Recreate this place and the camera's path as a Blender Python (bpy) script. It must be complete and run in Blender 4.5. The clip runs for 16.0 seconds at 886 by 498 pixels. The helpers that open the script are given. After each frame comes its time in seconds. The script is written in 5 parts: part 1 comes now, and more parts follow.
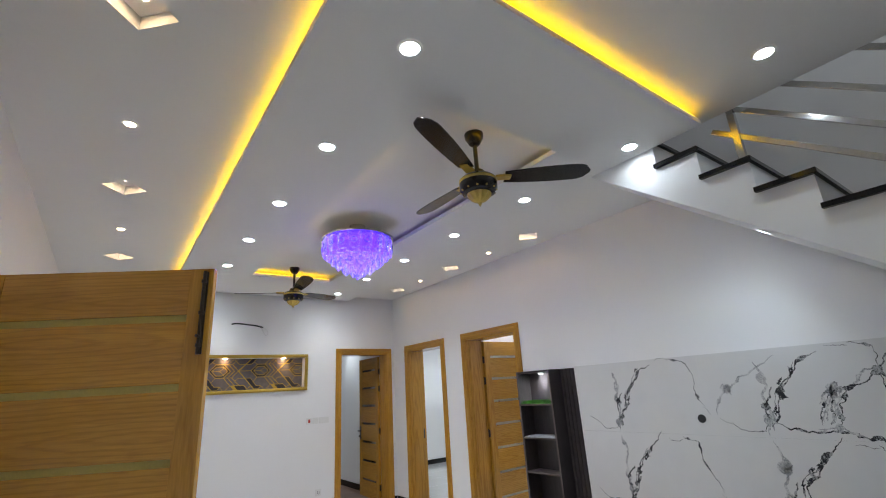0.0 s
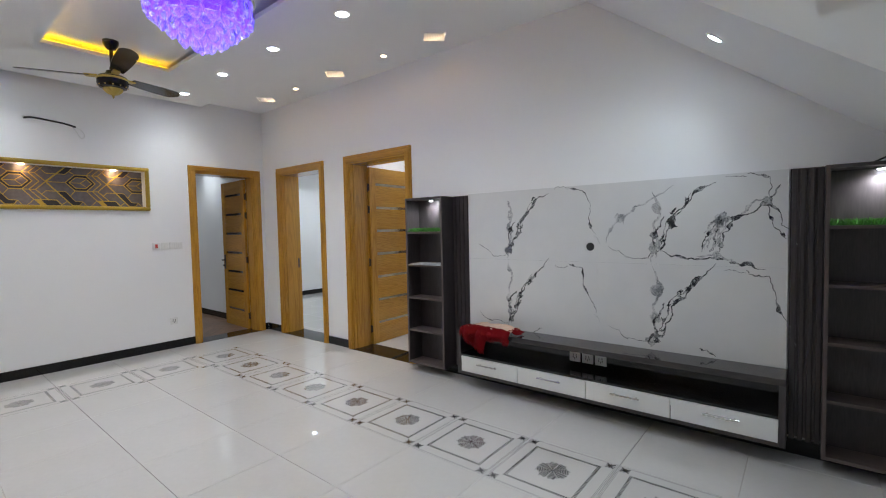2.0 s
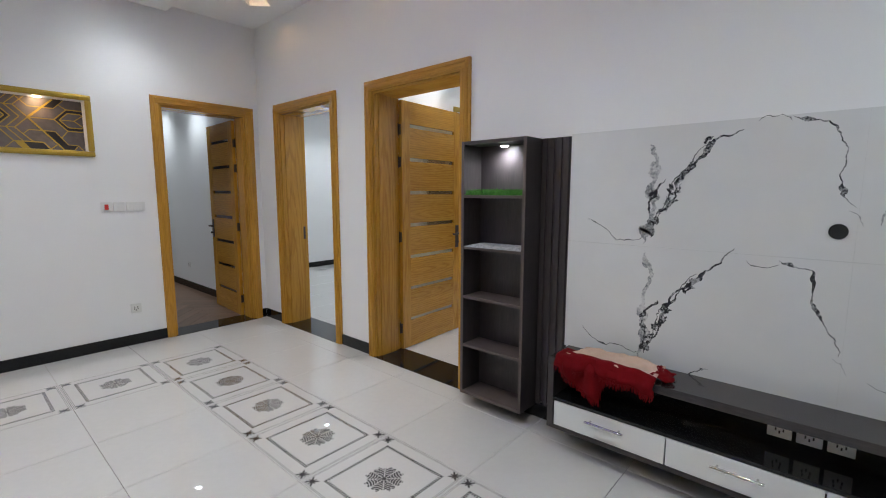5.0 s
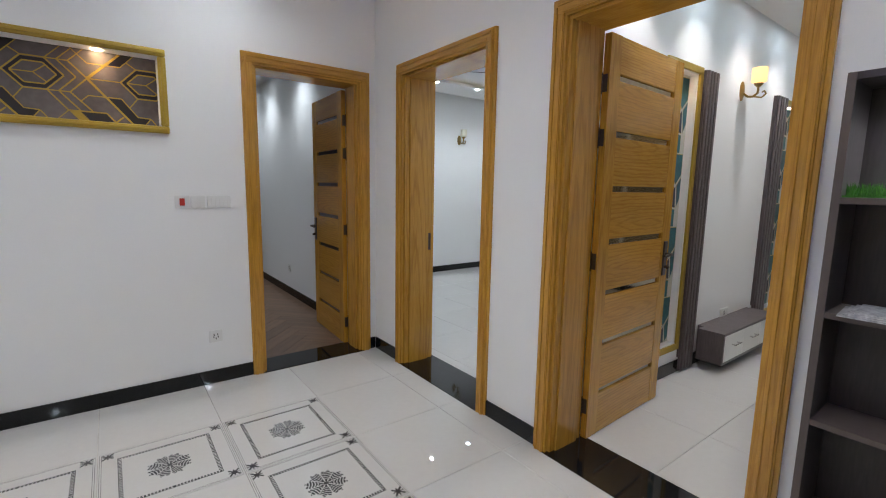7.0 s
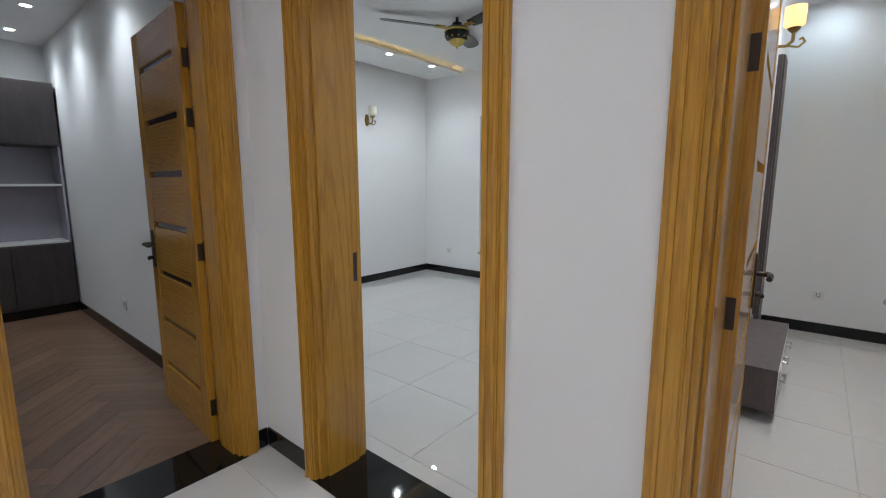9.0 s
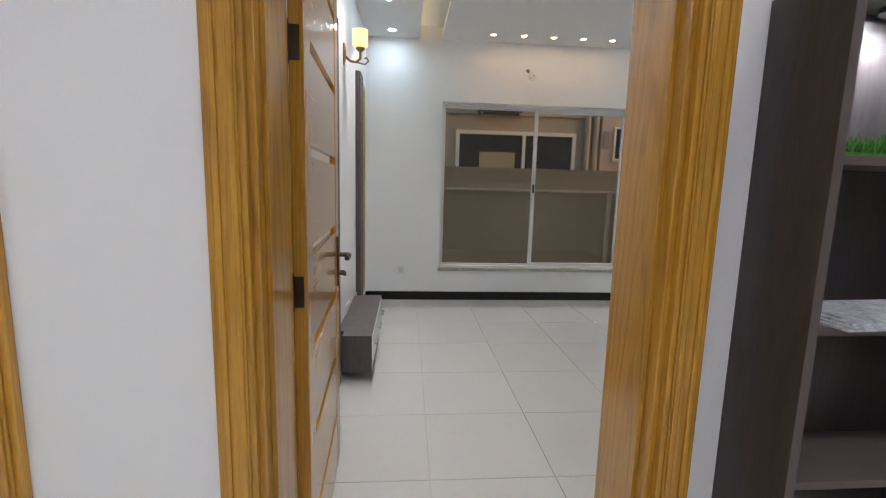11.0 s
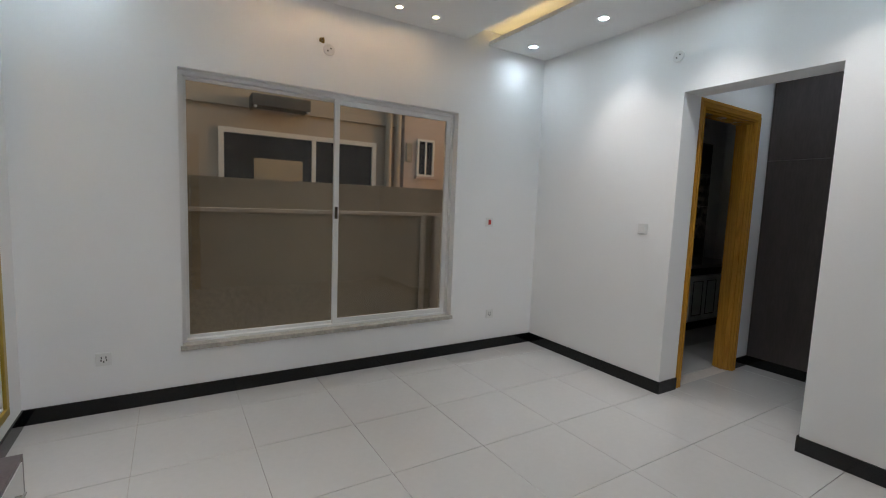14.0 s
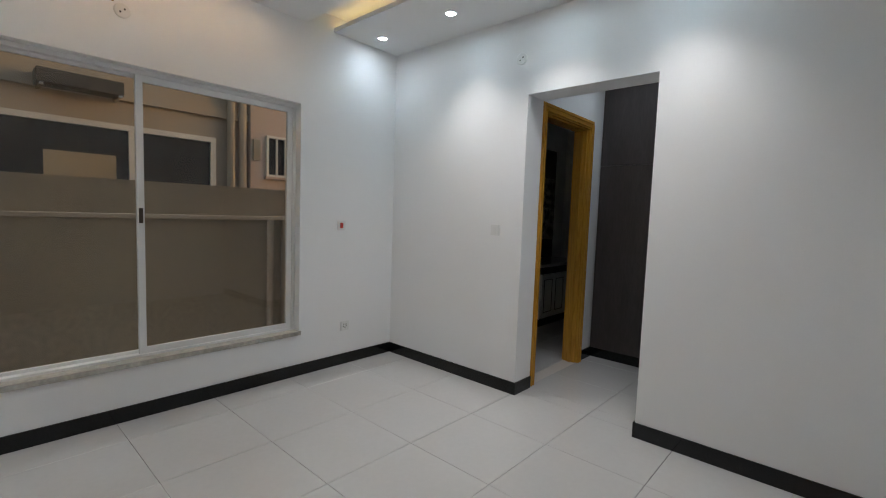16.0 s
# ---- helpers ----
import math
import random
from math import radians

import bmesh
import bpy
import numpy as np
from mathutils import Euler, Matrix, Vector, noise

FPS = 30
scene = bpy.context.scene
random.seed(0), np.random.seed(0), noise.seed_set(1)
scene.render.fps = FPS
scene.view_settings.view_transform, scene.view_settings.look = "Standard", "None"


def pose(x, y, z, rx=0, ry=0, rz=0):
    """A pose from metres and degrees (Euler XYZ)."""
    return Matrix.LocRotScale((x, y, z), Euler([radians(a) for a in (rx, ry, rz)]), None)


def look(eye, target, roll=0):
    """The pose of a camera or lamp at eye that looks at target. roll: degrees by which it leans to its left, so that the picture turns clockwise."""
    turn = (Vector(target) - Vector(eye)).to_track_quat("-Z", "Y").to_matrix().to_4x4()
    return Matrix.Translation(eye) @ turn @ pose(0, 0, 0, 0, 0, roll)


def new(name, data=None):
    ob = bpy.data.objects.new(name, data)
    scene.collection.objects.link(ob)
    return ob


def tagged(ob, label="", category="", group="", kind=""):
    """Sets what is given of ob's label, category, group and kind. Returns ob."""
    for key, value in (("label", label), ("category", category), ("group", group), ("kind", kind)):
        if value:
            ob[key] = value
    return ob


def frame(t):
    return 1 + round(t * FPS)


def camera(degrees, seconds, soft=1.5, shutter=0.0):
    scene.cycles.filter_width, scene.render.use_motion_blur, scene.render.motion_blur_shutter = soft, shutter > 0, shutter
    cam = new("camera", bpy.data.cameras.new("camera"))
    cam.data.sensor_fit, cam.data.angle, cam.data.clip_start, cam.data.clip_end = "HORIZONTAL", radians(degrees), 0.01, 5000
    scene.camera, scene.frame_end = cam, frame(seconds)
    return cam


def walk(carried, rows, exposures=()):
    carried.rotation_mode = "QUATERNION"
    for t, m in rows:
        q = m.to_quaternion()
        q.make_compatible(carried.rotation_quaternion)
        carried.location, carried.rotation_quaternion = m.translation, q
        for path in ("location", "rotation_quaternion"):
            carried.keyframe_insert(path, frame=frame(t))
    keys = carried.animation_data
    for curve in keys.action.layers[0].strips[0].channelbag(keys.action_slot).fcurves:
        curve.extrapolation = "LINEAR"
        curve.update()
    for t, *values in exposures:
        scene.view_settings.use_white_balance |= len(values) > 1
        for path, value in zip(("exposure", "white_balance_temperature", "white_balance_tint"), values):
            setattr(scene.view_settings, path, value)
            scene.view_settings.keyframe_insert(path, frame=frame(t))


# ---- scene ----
cam = camera(89.6, 16.0, soft=1.1)
PATH = [
    (0, (-0.216, -0.488, 1.64), (0.922, 1.043, 2.24), -3.6),
    (0.5, (-0.232, -0.39, 1.64), (0.887, 1.12, 2.323), -3.5),
    (1, (-0.213, -0.179, 1.608), (0.992, 1.342, 2.093), -2.0),
    (1.5, (-0.094, -0.039, 1.515), (1.293, 1.396, 1.661), -1.3),
    (2, (0.181, 0.089, 1.466), (1.73, 1.35, 1.373), -1.2),
    (2.5, (0.394, 0.218, 1.423), (2.082, 1.263, 1.181), -0.9),
    (3, (0.592, 0.436, 1.41), (2.37, 1.299, 1.1), -0.6),
    (3.5, (0.793, 0.61, 1.391), (2.584, 1.438, 1.061), -0.2),
    (4, (1.019, 0.807, 1.434), (2.762, 1.736, 1.119), 0.8),
    (4.5, (1.116, 1.122, 1.438), (2.758, 2.221, 1.136), 1.1),
    (5, (1.216, 1.429, 1.453), (2.705, 2.74, 1.201), 0.1),
    (5.2, (1.277, 1.578, 1.443), (2.709, 2.954, 1.208), 0.3),
    (7.5, (1.983, 3.282, 1.445), (3.162, 4.873, 1.165), 0.9),
    (8, (2.13, 3.629, 1.43), (3.324, 5.21, 1.158), 0.7),
    (8.5, (2.365, 3.909, 1.423), (3.577, 5.479, 1.161), 0.4),
    (9, (2.585, 4.211, 1.402), (4.102, 5.481, 1.107), -0.1),
    (9.5, (2.679, 4.278, 1.357), (4.516, 4.998, 1.03), 0.4),
    (10, (2.629, 4.179, 1.346), (4.594, 4.339, 1.013), 0.7),
    (10.2, (2.575, 4.16, 1.342), (4.547, 4.189, 1.01), 1.2),
    (12.3, (3.524, 3.94, 1.399), (5.488, 3.674, 1.131), 1.6),
    (12.5, (3.698, 3.957, 1.395), (5.656, 3.655, 1.124), 1.7),
    (13, (4.018, 3.942, 1.393), (5.953, 3.525, 1.106), 1.5),
    (13.5, (4.276, 3.819, 1.411), (6.144, 3.146, 1.17), 1.8),
    (14, (4.369, 3.741, 1.448), (6.065, 2.701, 1.249), 2.2),
    (14.5, (4.36, 3.756, 1.456), (5.85, 2.433, 1.282), 2.1),
    (15, (4.329, 3.792, 1.463), (5.68, 2.326, 1.299), 2.1),
    (15.5, (4.361, 3.741, 1.444), (5.698, 2.262, 1.283), 1.8),
    (16, (4.505, 3.418, 1.423), (5.844, 1.94, 1.268), 2.0),
]
EXPOSURES = ((0.0, 0.25), (5.2, 0.22), (7.5, 0.12), (8.6, 0.08), (10.0, 0.25), (12.4, 0.42), (13.1, 0.36), (13.9, 0.15), (16.0, 0.1))
walk(cam, [(t, look(eye, target, roll)) for t, eye, target, roll in PATH], EXPOSURES)

# ---- world ----
world = bpy.data.worlds.new("dusk")
scene.world = world
world.use_nodes = True
sky = world.node_tree.nodes.new("ShaderNodeTexSky")
sky.sky_type, sky.sun_disc, sky.sun_elevation, sky.sun_rotation = "NISHITA", False, radians(6), radians(200)
world.node_tree.links.new(sky.outputs[0], world.node_tree.nodes["Background"].inputs[0])
world.node_tree.nodes["Background"].inputs[1].default_value = 0.22
sun = new("sun", bpy.data.lights.new("sun", "SUN"))
sun.data.energy, sun.data.angle, sun.data.color = 1.1, radians(15), (1, 0.93, 0.86)
sun.matrix_world = look((10, 5, 20), (9.2, 2, 0))

# strengths of the lamps
L_LENS, L_WARM, L_SHELF, L_COVE, L_SCONCE = 90.0, 85.0, 60.0, 9.0, 1.5
BEAM_HALL, BEAM_ROOM, BEAM_FAR = 27.0, 39.0, 38.0


# ---- materials ----
def mat(name, color, rough=0.5, metal=0.0, spec=0.5, vary=0.08, scale=3.0, fine=60.0, bump=0.0, coat=0.0, stretch=(1, 1, 1), dark=None, sharp=(0.35, 0.65)):
    """A surface with broad and fine variation; stretch gives the grain its direction, dark its second colour."""
    m = bpy.data.materials.new(name)
    m.use_nodes = True
    n, l = m.node_tree.nodes, m.node_tree.links
    b = n["Principled BSDF"]
    b.inputs["Roughness"].default_value, b.inputs["Metallic"].default_value = rough, metal
    b.inputs["Specular IOR Level"].default_value, b.inputs["Coat Weight"].default_value = spec, coat
    b.inputs["Coat Roughness"].default_value = min(0.08, rough)
    tc, mp = n.new("ShaderNodeTexCoord"), n.new("ShaderNodeMapping")
    mp.inputs["Scale"].default_value = stretch
    l.new(tc.outputs["Object"], mp.inputs["Vector"])
    broad, grain = n.new("ShaderNodeTexNoise"), n.new("ShaderNodeTexNoise")
    for tex, sc, det in ((broad, scale, 4), (grain, fine, 6)):
        tex.inputs["Scale"].default_value, tex.inputs["Detail"].default_value = sc, det
        l.new(mp.outputs["Vector"], tex.inputs["Vector"])
    add = n.new("ShaderNodeMath")
    add.operation = "MULTIPLY_ADD"
    l.new(grain.outputs["Fac"], add.inputs[0])
    add.inputs[1].default_value = 0.5
    half = n.new("ShaderNodeMath")
    half.operation = "MULTIPLY"
    half.inputs[1].default_value = 0.5
    l.new(broad.outputs["Fac"], half.inputs[0])
    l.new(half.outputs[0], add.inputs[2])
    ramp = n.new("ShaderNodeValToRGB")
    c2 = dark or tuple(c * (1 - 2 * vary) for c in color)
    ramp.color_ramp.elements[0].position, ramp.color_ramp.elements[1].position = sharp
    ramp.color_ramp.elements[0].color, ramp.color_ramp.elements[1].color = (*c2, 1), (*color, 1)
    l.new(add.outputs[0], ramp.inputs["Fac"])
    l.new(ramp.outputs["Color"], b.inputs["Base Color"])
    if bump:
        bp = n.new("ShaderNodeBump")
        bp.inputs["Strength"].default_value, bp.inputs["Distance"].default_value = bump, 0.002
        l.new(grain.outputs["Fac"], bp.inputs["Height"])
        l.new(bp.outputs["Normal"], b.inputs["Normal"])
    return m


def math_node(n, l, op, a, b=None, c=None):
    nd = n.new("ShaderNodeMath")
    nd.operation = op
    for k, v in enumerate((a, b, c)):
        if v is None:
            continue
        if isinstance(v, (int, float)):
            nd.inputs[k].default_value = v
        else:
            l.new(v, nd.inputs[k])
    return nd.outputs[0]


def glow(name, color, strength):
    m = bpy.data.materials.new(name)
    m.use_nodes = True
    b = m.node_tree.nodes["Principled BSDF"]
    b.inputs["Base Color"].default_value = (*[min(1, c) * 0.8 for c in color], 1)
    b.inputs["Emission Color"].default_value, b.inputs["Emission Strength"].default_value = (*color, 1), strength
    return m


def wood(name, axis, light=(0.62, 0.325, 0.040), dark=(0.46, 0.222, 0.025)):
    """Varnished ash with flame-shaped grain round a centre of its own on every board."""
    m = mat(name, light, 0.26, dark=dark, scale=1.6, fine=14, coat=0.45)
    n, l = m.node_tree.nodes, m.node_tree.links
    st = [9.0, 9.0, 9.0]
    st["xyz".index(axis)] = 0.7
    n["Mapping"].inputs["Scale"].default_value = st
    rnd = n.new("ShaderNodeObjectInfo").outputs["Random"]
    M = lambda *a: math_node(n, l, *a)
    centre, size = n.new("ShaderNodeCombineXYZ"), n.new("ShaderNodeVectorMath")
    l.new(M("MULTIPLY_ADD", M("FRACT", M("MULTIPLY", rnd, 7.3)), 0.7, 0.15), centre.inputs[0])
    centre.inputs[1].default_value = 0.3
    l.new(M("MULTIPLY_ADD", M("FRACT", M("MULTIPLY", rnd, 13.7)), 1.2, -0.1), centre.inputs[2])
    sub = n.new("ShaderNodeVectorMath")
    sub.operation, size.operation = "SUBTRACT", "MULTIPLY"
    l.new(n["Texture Coordinate"].outputs["Generated"], sub.inputs[0])
    l.new(centre.outputs[0], sub.inputs[1])
    l.new(sub.outputs[0], size.inputs[0])
    size.inputs[1].default_value = (0.075, 0.03, 0.27) if axis == "x" else (0.085, 0.16, 0.14)
    wave = n.new("ShaderNodeTexWave")
    wave.wave_type, wave.rings_direction = "RINGS", "SPHERICAL"
    for key, v in (("Scale", 15.0), ("Distortion", 4.2), ("Detail", 3.0), ("Detail Scale", 3.2), ("Detail Roughness", 0.55)):
        wave.inputs[key].default_value = v
    l.new(size.outputs[0], wave.inputs["Vector"])
    mix = n.new("ShaderNodeMix")
    mix.data_type, mix.blend_type = "RGBA", "MULTIPLY"
    mix.inputs["Factor"].default_value = 0.38
    wr = n.new("ShaderNodeValToRGB")
    wr.color_ramp.elements[0].position, wr.color_ramp.elements[1].position = 0.0, 0.42
    wr.color_ramp.elements[0].color, wr.color_ramp.elements[1].color = (0.56, 0.42, 0.3, 1), (1, 1, 1, 1)
    l.new(wave.outputs["Fac"], wr.inputs["Fac"])
    l.new(n["Color Ramp"].outputs["Color"], mix.inputs["A"])
    l.new(wr.outputs["Color"], mix.inputs["B"])
    l.new(mix.outputs["Result"], n["Principled BSDF"].inputs["Base Color"])
    return m


def uneven(m, amount):
    """Lets every piece of a kind be a little lighter or darker than the next."""
    n, l = m.node_tree.nodes, m.node_tree.links
    socket = n["Principled BSDF"].inputs["Base Color"]
    source = socket.links[0].from_socket
    hsv = n.new("ShaderNodeHueSaturation")
    l.new(math_node(n, l, "MULTIPLY_ADD", n.new("ShaderNodeObjectInfo").outputs["Random"], 2 * amount, 1 - amount), hsv.inputs["Value"])
    l.new(source, hsv.inputs["Color"])
    l.new(hsv.outputs["Color"], socket)
    return m


WHITE_WALL = mat("white wall paint", (0.85, 0.85, 0.855), 0.75, vary=0.012, scale=1.2, fine=180, bump=0.05)
CEIL = mat("white ceiling paint", (0.85, 0.85, 0.85), 0.8, vary=0.012, scale=1.0, fine=150, bump=0.03)
TILE = mat("polished white porcelain tile", (0.56, 0.548, 0.534), 0.016, spec=0.5, coat=0.35, vary=0.02, scale=2.5, fine=25)
GROUT = mat("beige grout", (0.56, 0.52, 0.47), 0.8)
GRANITE = mat("black polished granite", (0.005, 0.005, 0.006), 0.05, spec=0.4, dark=(0.010, 0.010, 0.011), fine=220)
WOOD_X, WOOD_Z = wood("ash wood along x", "x"), wood("ash wood along z", "z")
uneven(WOOD_X, 0.10)
uneven(WOOD_Z, 0.05)
DULL_GOLD = mat("pale gold inlay", (0.62, 0.51, 0.14), 0.45, 0.1, fine=120)
GOLD = mat("brushed gold strip", (0.62, 0.46, 0.13), 0.32, 1.0, fine=120)
GOLD_PAINT = mat("gold paint", (0.52, 0.36, 0.06), 0.38, 0.6, fine=90)
BRASS = mat("antique brass", (0.36, 0.24, 0.08), 0.3, 1.0, fine=80)
# paler copy of the mirror strip: what door 3 reflects is put into its colour
MIRROR_STRIP_PALE = mat("mirror strip with reflections in its tint", (0.58, 0.50, 0.34), 0.05, 1.0)
MIRROR_STRIP = mat("dark mirror strip", (0.34, 0.30, 0.22), 0.06, 1.0)
BRONZE = mat("dark bronze hardware", (0.085, 0.066, 0.052), 0.38, 0.85, fine=80)
STEEL = mat("polished steel", (0.62, 0.61, 0.6), 0.16, 1.0, fine=60)
GREYWOOD = mat("dark grey wood laminate", (0.058, 0.047, 0.048), 0.36, scale=2, fine=14, dark=(0.032, 0.026, 0.027), stretch=(8, 8, 1), bump=0.05)
GREYEDGE = mat("grey brown edge band", (0.105, 0.080, 0.074), 0.45, fine=40)
# lighter copy of GREYWOOD: the bedroom's stronger light is put into the colour
GREYWOOD_LIT = mat("dark grey wood laminate, lit copy", (0.125, 0.102, 0.104), 0.42, scale=2, fine=14, dark=(0.080, 0.064, 0.066), stretch=(8, 8, 1), bump=0.05)
TOPGLOSS = mat("glossy charcoal worktop", (0.050, 0.043, 0.045), 0.10, scale=2, fine=14, dark=(0.030, 0.026, 0.027), stretch=(8, 1, 8))
BLACKGLOSS = mat("black gloss panel", (0.012, 0.012, 0.013), 0.08)
WHITEGLOSS = mat("white gloss drawer front", (0.80, 0.80, 0.79), 0.12, vary=0.01)
MARBLE = mat("white polished marble slab", (0.74, 0.74, 0.74), 0.025, vary=0.02, scale=1.3, fine=8)
VEIN = mat("charcoal marble vein", (0.035, 0.036, 0.042), 0.07, scale=22, fine=110, dark=(0.46, 0.47, 0.48), sharp=(0.40, 0.53))
VEIN_PALE = mat("pale grey marble vein", (0.66, 0.66, 0.66), 0.07, scale=16, fine=90, dark=(0.20, 0.21, 0.23), sharp=(0.38, 0.6))
SWITCH = mat("white plastic", (0.76, 0.76, 0.75), 0.35, vary=0.01)
RED = mat("red switch", (0.5, 0.03, 0.02), 0.4)
DARKHOLE = mat("dark rubber grommet", (0.02, 0.02, 0.022), 0.5)
FANBROWN = mat("dark brown fan enamel", (0.009, 0.0065, 0.006), 0.2, spec=0.35, coat=0.12, fine=40)
ALU = mat("powder coated aluminium", (0.78, 0.78, 0.78), 0.35, 0.0, vary=0.02)
LAMINATE = uneven(mat("brown laminate floor", (0.20, 0.118, 0.074), 0.35, scale=2, fine=12, dark=(0.11, 0.063, 0.04), stretch=(1, 9, 9)), 0.22)
BEIGE = mat("beige painted plaster", (0.44, 0.38, 0.28), 0.8, scale=0.9, fine=30, vary=0.1, bump=0.2)
TAN = mat("weathered boundary wall", (0.35, 0.305, 0.235), 0.85, scale=0.7, fine=22, vary=0.16, bump=0.3)
CREAM = mat("cream facade", (0.50, 0.435, 0.365), 0.8, scale=0.6, fine=25, vary=0.08)
ROSE = mat("rose tinted plaster", (0.58, 0.46, 0.40), 0.8, scale=0.6, fine=25, vary=0.07)
PAVING = mat("grey concrete paving", (0.33, 0.30, 0.25), 0.8, scale=1.0, fine=40, vary=0.15)
GRASS = mat("green artificial grass", (0.075, 0.27, 0.025), 0.7, scale=12, fine=120, dark=(0.018, 0.10, 0.008))
BROWNPANEL = mat("dark brown wardrobe laminate", (0.075, 0.062, 0.062), 0.4, scale=2, fine=10, dark=(0.052, 0.043, 0.043), stretch=(7, 7, 1))
REDCLOTH = mat("dark red woven cloth", (0.17, 0.004, 0.007), 0.95, spec=0.12, fine=300, vary=0.2, bump=0.5)
CREAMCLOTH = mat("cream woven cloth", (0.62, 0.44, 0.34), 0.9, fine=250, vary=0.12, bump=0.5)
PAPER = mat("printed paper", (0.66, 0.66, 0.68), 0.6, scale=18, fine=90, dark=(0.25, 0.26, 0.3))
LED_WHITE = glow("cool white downlight", (0.80, 0.92, 1.0), L_LENS)
LED_ROOM = glow("cool blue white downlight", (0.70, 0.89, 1.0), 130.0)
LED_WARM = glow("warm small spot", (1.0, 0.66, 0.36), L_WARM)
LED_SHELF = glow("cool shelf spot", (0.9, 0.95, 1.0), L_SHELF)
LED_COVE = glow("yellow cove strip", (1.0, 0.56, 0.0), L_COVE)
LED_DIM = glow("pale warm cove strip", (1.0, 0.74, 0.34), 6.5)
LED_PURPLE = glow("purple led", (0.12, 0.04, 1.0), 3.0)
SCONCE_GLASS = glow("lit sconce glass", (1.0, 0.60, 0.24), L_SCONCE)
SCONCE_GLASS.node_tree.nodes["Principled BSDF"].inputs["Base Color"].default_value = (0.42, 0.27, 0.12, 1)


def glassy(name, color, rough=0.0, ior=1.45):
    m = bpy.data.materials.new(name)
    m.use_nodes = True
    b = m.node_tree.nodes["Principled BSDF"]
    b.inputs["Base Color"].default_value = (*color, 1)
    b.inputs["Transmission Weight"].default_value, b.inputs["Roughness"].default_value, b.inputs["IOR"].default_value = 1.0, rough, ior
    return m


TINTED = glassy("bronze tinted glass", (0.90, 0.84, 0.76))
CLEAR = glassy("clear glass", (0.95, 0.97, 1.0))
DARKGLASS = mat("dark window glass", (0.02, 0.022, 0.03), 0.05)


# ---- mesh helpers ----
def box(bm, x0, x1, y0, y1, z0, z1, bev=0.0):
    vs = bmesh.ops.create_cube(bm, size=1)["verts"]
    for v in vs:
        v.co = Vector(((x0 + x1) / 2 + v.co.x * (x1 - x0), (y0 + y1) / 2 + v.co.y * (y1 - y0), (z0 + z1) / 2 + v.co.z * (z1 - z0)))
    if bev:
        es = list({e for v in vs for e in v.link_edges})
        bmesh.ops.bevel(bm, geom=es, offset=bev, segments=2, affect="EDGES", profile=0.6)
    return bm


def bx(x0, x1, y0, y1, z0, z1, bev=0.0):
    return box(bmesh.new(), x0, x1, y0, y1, z0, z1, bev)


def cyl(bm, p, q, r, r2=None, seg=16):
    p, q = Vector(p), Vector(q)
    m = Matrix.Translation((p + q) / 2) @ (q - p).to_track_quat("Z", "Y").to_matrix().to_4x4()
    bmesh.ops.create_cone(bm, cap_ends=True, segments=seg, radius1=r, radius2=r if r2 is None else r2, depth=(q - p).length, matrix=m)
    return bm


def lathe(bm, prof, seg=28, at=(0, 0, 0), caps=True):
    """A turned body from (radius, height) pairs."""
    rings = []
    for r, z in prof:
        rings.append([bm.verts.new((at[0] + r * math.cos(2 * math.pi * k / seg), at[1] + r * math.sin(2 * math.pi * k / seg), at[2] + z)) for k in range(seg)])
    for a, b in zip(rings, rings[1:]):
        for k in range(seg):
            bm.faces.new((a[k], a[(k + 1) % seg], b[(k + 1) % seg], b[k]))
    if caps and prof[0][0] > 1e-4:
        bm.faces.new(rings[0][::-1])
    if caps and prof[-1][0] > 1e-4:
        bm.faces.new(rings[-1])
    return bm


def tube(bm, pts, r, seg=8):
    for p, q in zip(pts, pts[1:]):
        cyl(bm, p, q, r, seg=seg)
    for p in pts[1:-1]:
        bmesh.ops.create_icosphere(bm, subdivisions=1, radius=r * 1.02, matrix=Matrix.Translation(p))
    return bm


def part(name, bm, material, parent=None, label="", smooth=False):
    me = bpy.data.meshes.new(name)
    bmesh.ops.recalc_face_normals(bm, faces=bm.faces)
    if smooth:
        for f in bm.faces:
            f.smooth = True
        for e in bm.edges:
            if len(e.link_faces) == 2 and e.calc_face_angle() > 0.7:
                e.smooth = False
    bm.to_mesh(me)
    bm.free()
    me.materials.append(material)
    ob = new(name, me)
    if parent:
        ob.parent = parent
    if label:
        tagged(ob, label)
    return ob


def thing(name, m, label, category, group="", kind=""):
    e = new(name)
    e.empty_display_size = 0.1
    e.matrix_world = m
    return tagged(e, label, category, group, kind)


def structure(name, bm, material, label, category):
    return tagged(part(name, bm, material), label, category, kind="structure")


def wall(name, axis, at, thick, a0, a1, z0, z1, holes=(), label="white painted wall", material=None):
    """A wall along an axis, from a0 to a1, with openings (b0, b1, low, high)."""
    bm = bmesh.new()

    def blk(p, q, lo, hi):
        if q - p > 1e-4 and hi - lo > 1e-4:
            box(bm, *((p, q, at, at + thick) if axis == "x" else (at, at + thick, p, q)), lo, hi)
    cur = a0
    for b0, b1, lo, hi in sorted(holes):
        blk(cur, b0, z0, z1)
        blk(b0, b1, z0, lo)
        blk(b0, b1, hi, z1)
        cur = b1
    blk(cur, a1, z0, z1)
    return structure(name, bm, material or WHITE_WALL, label, "wall")


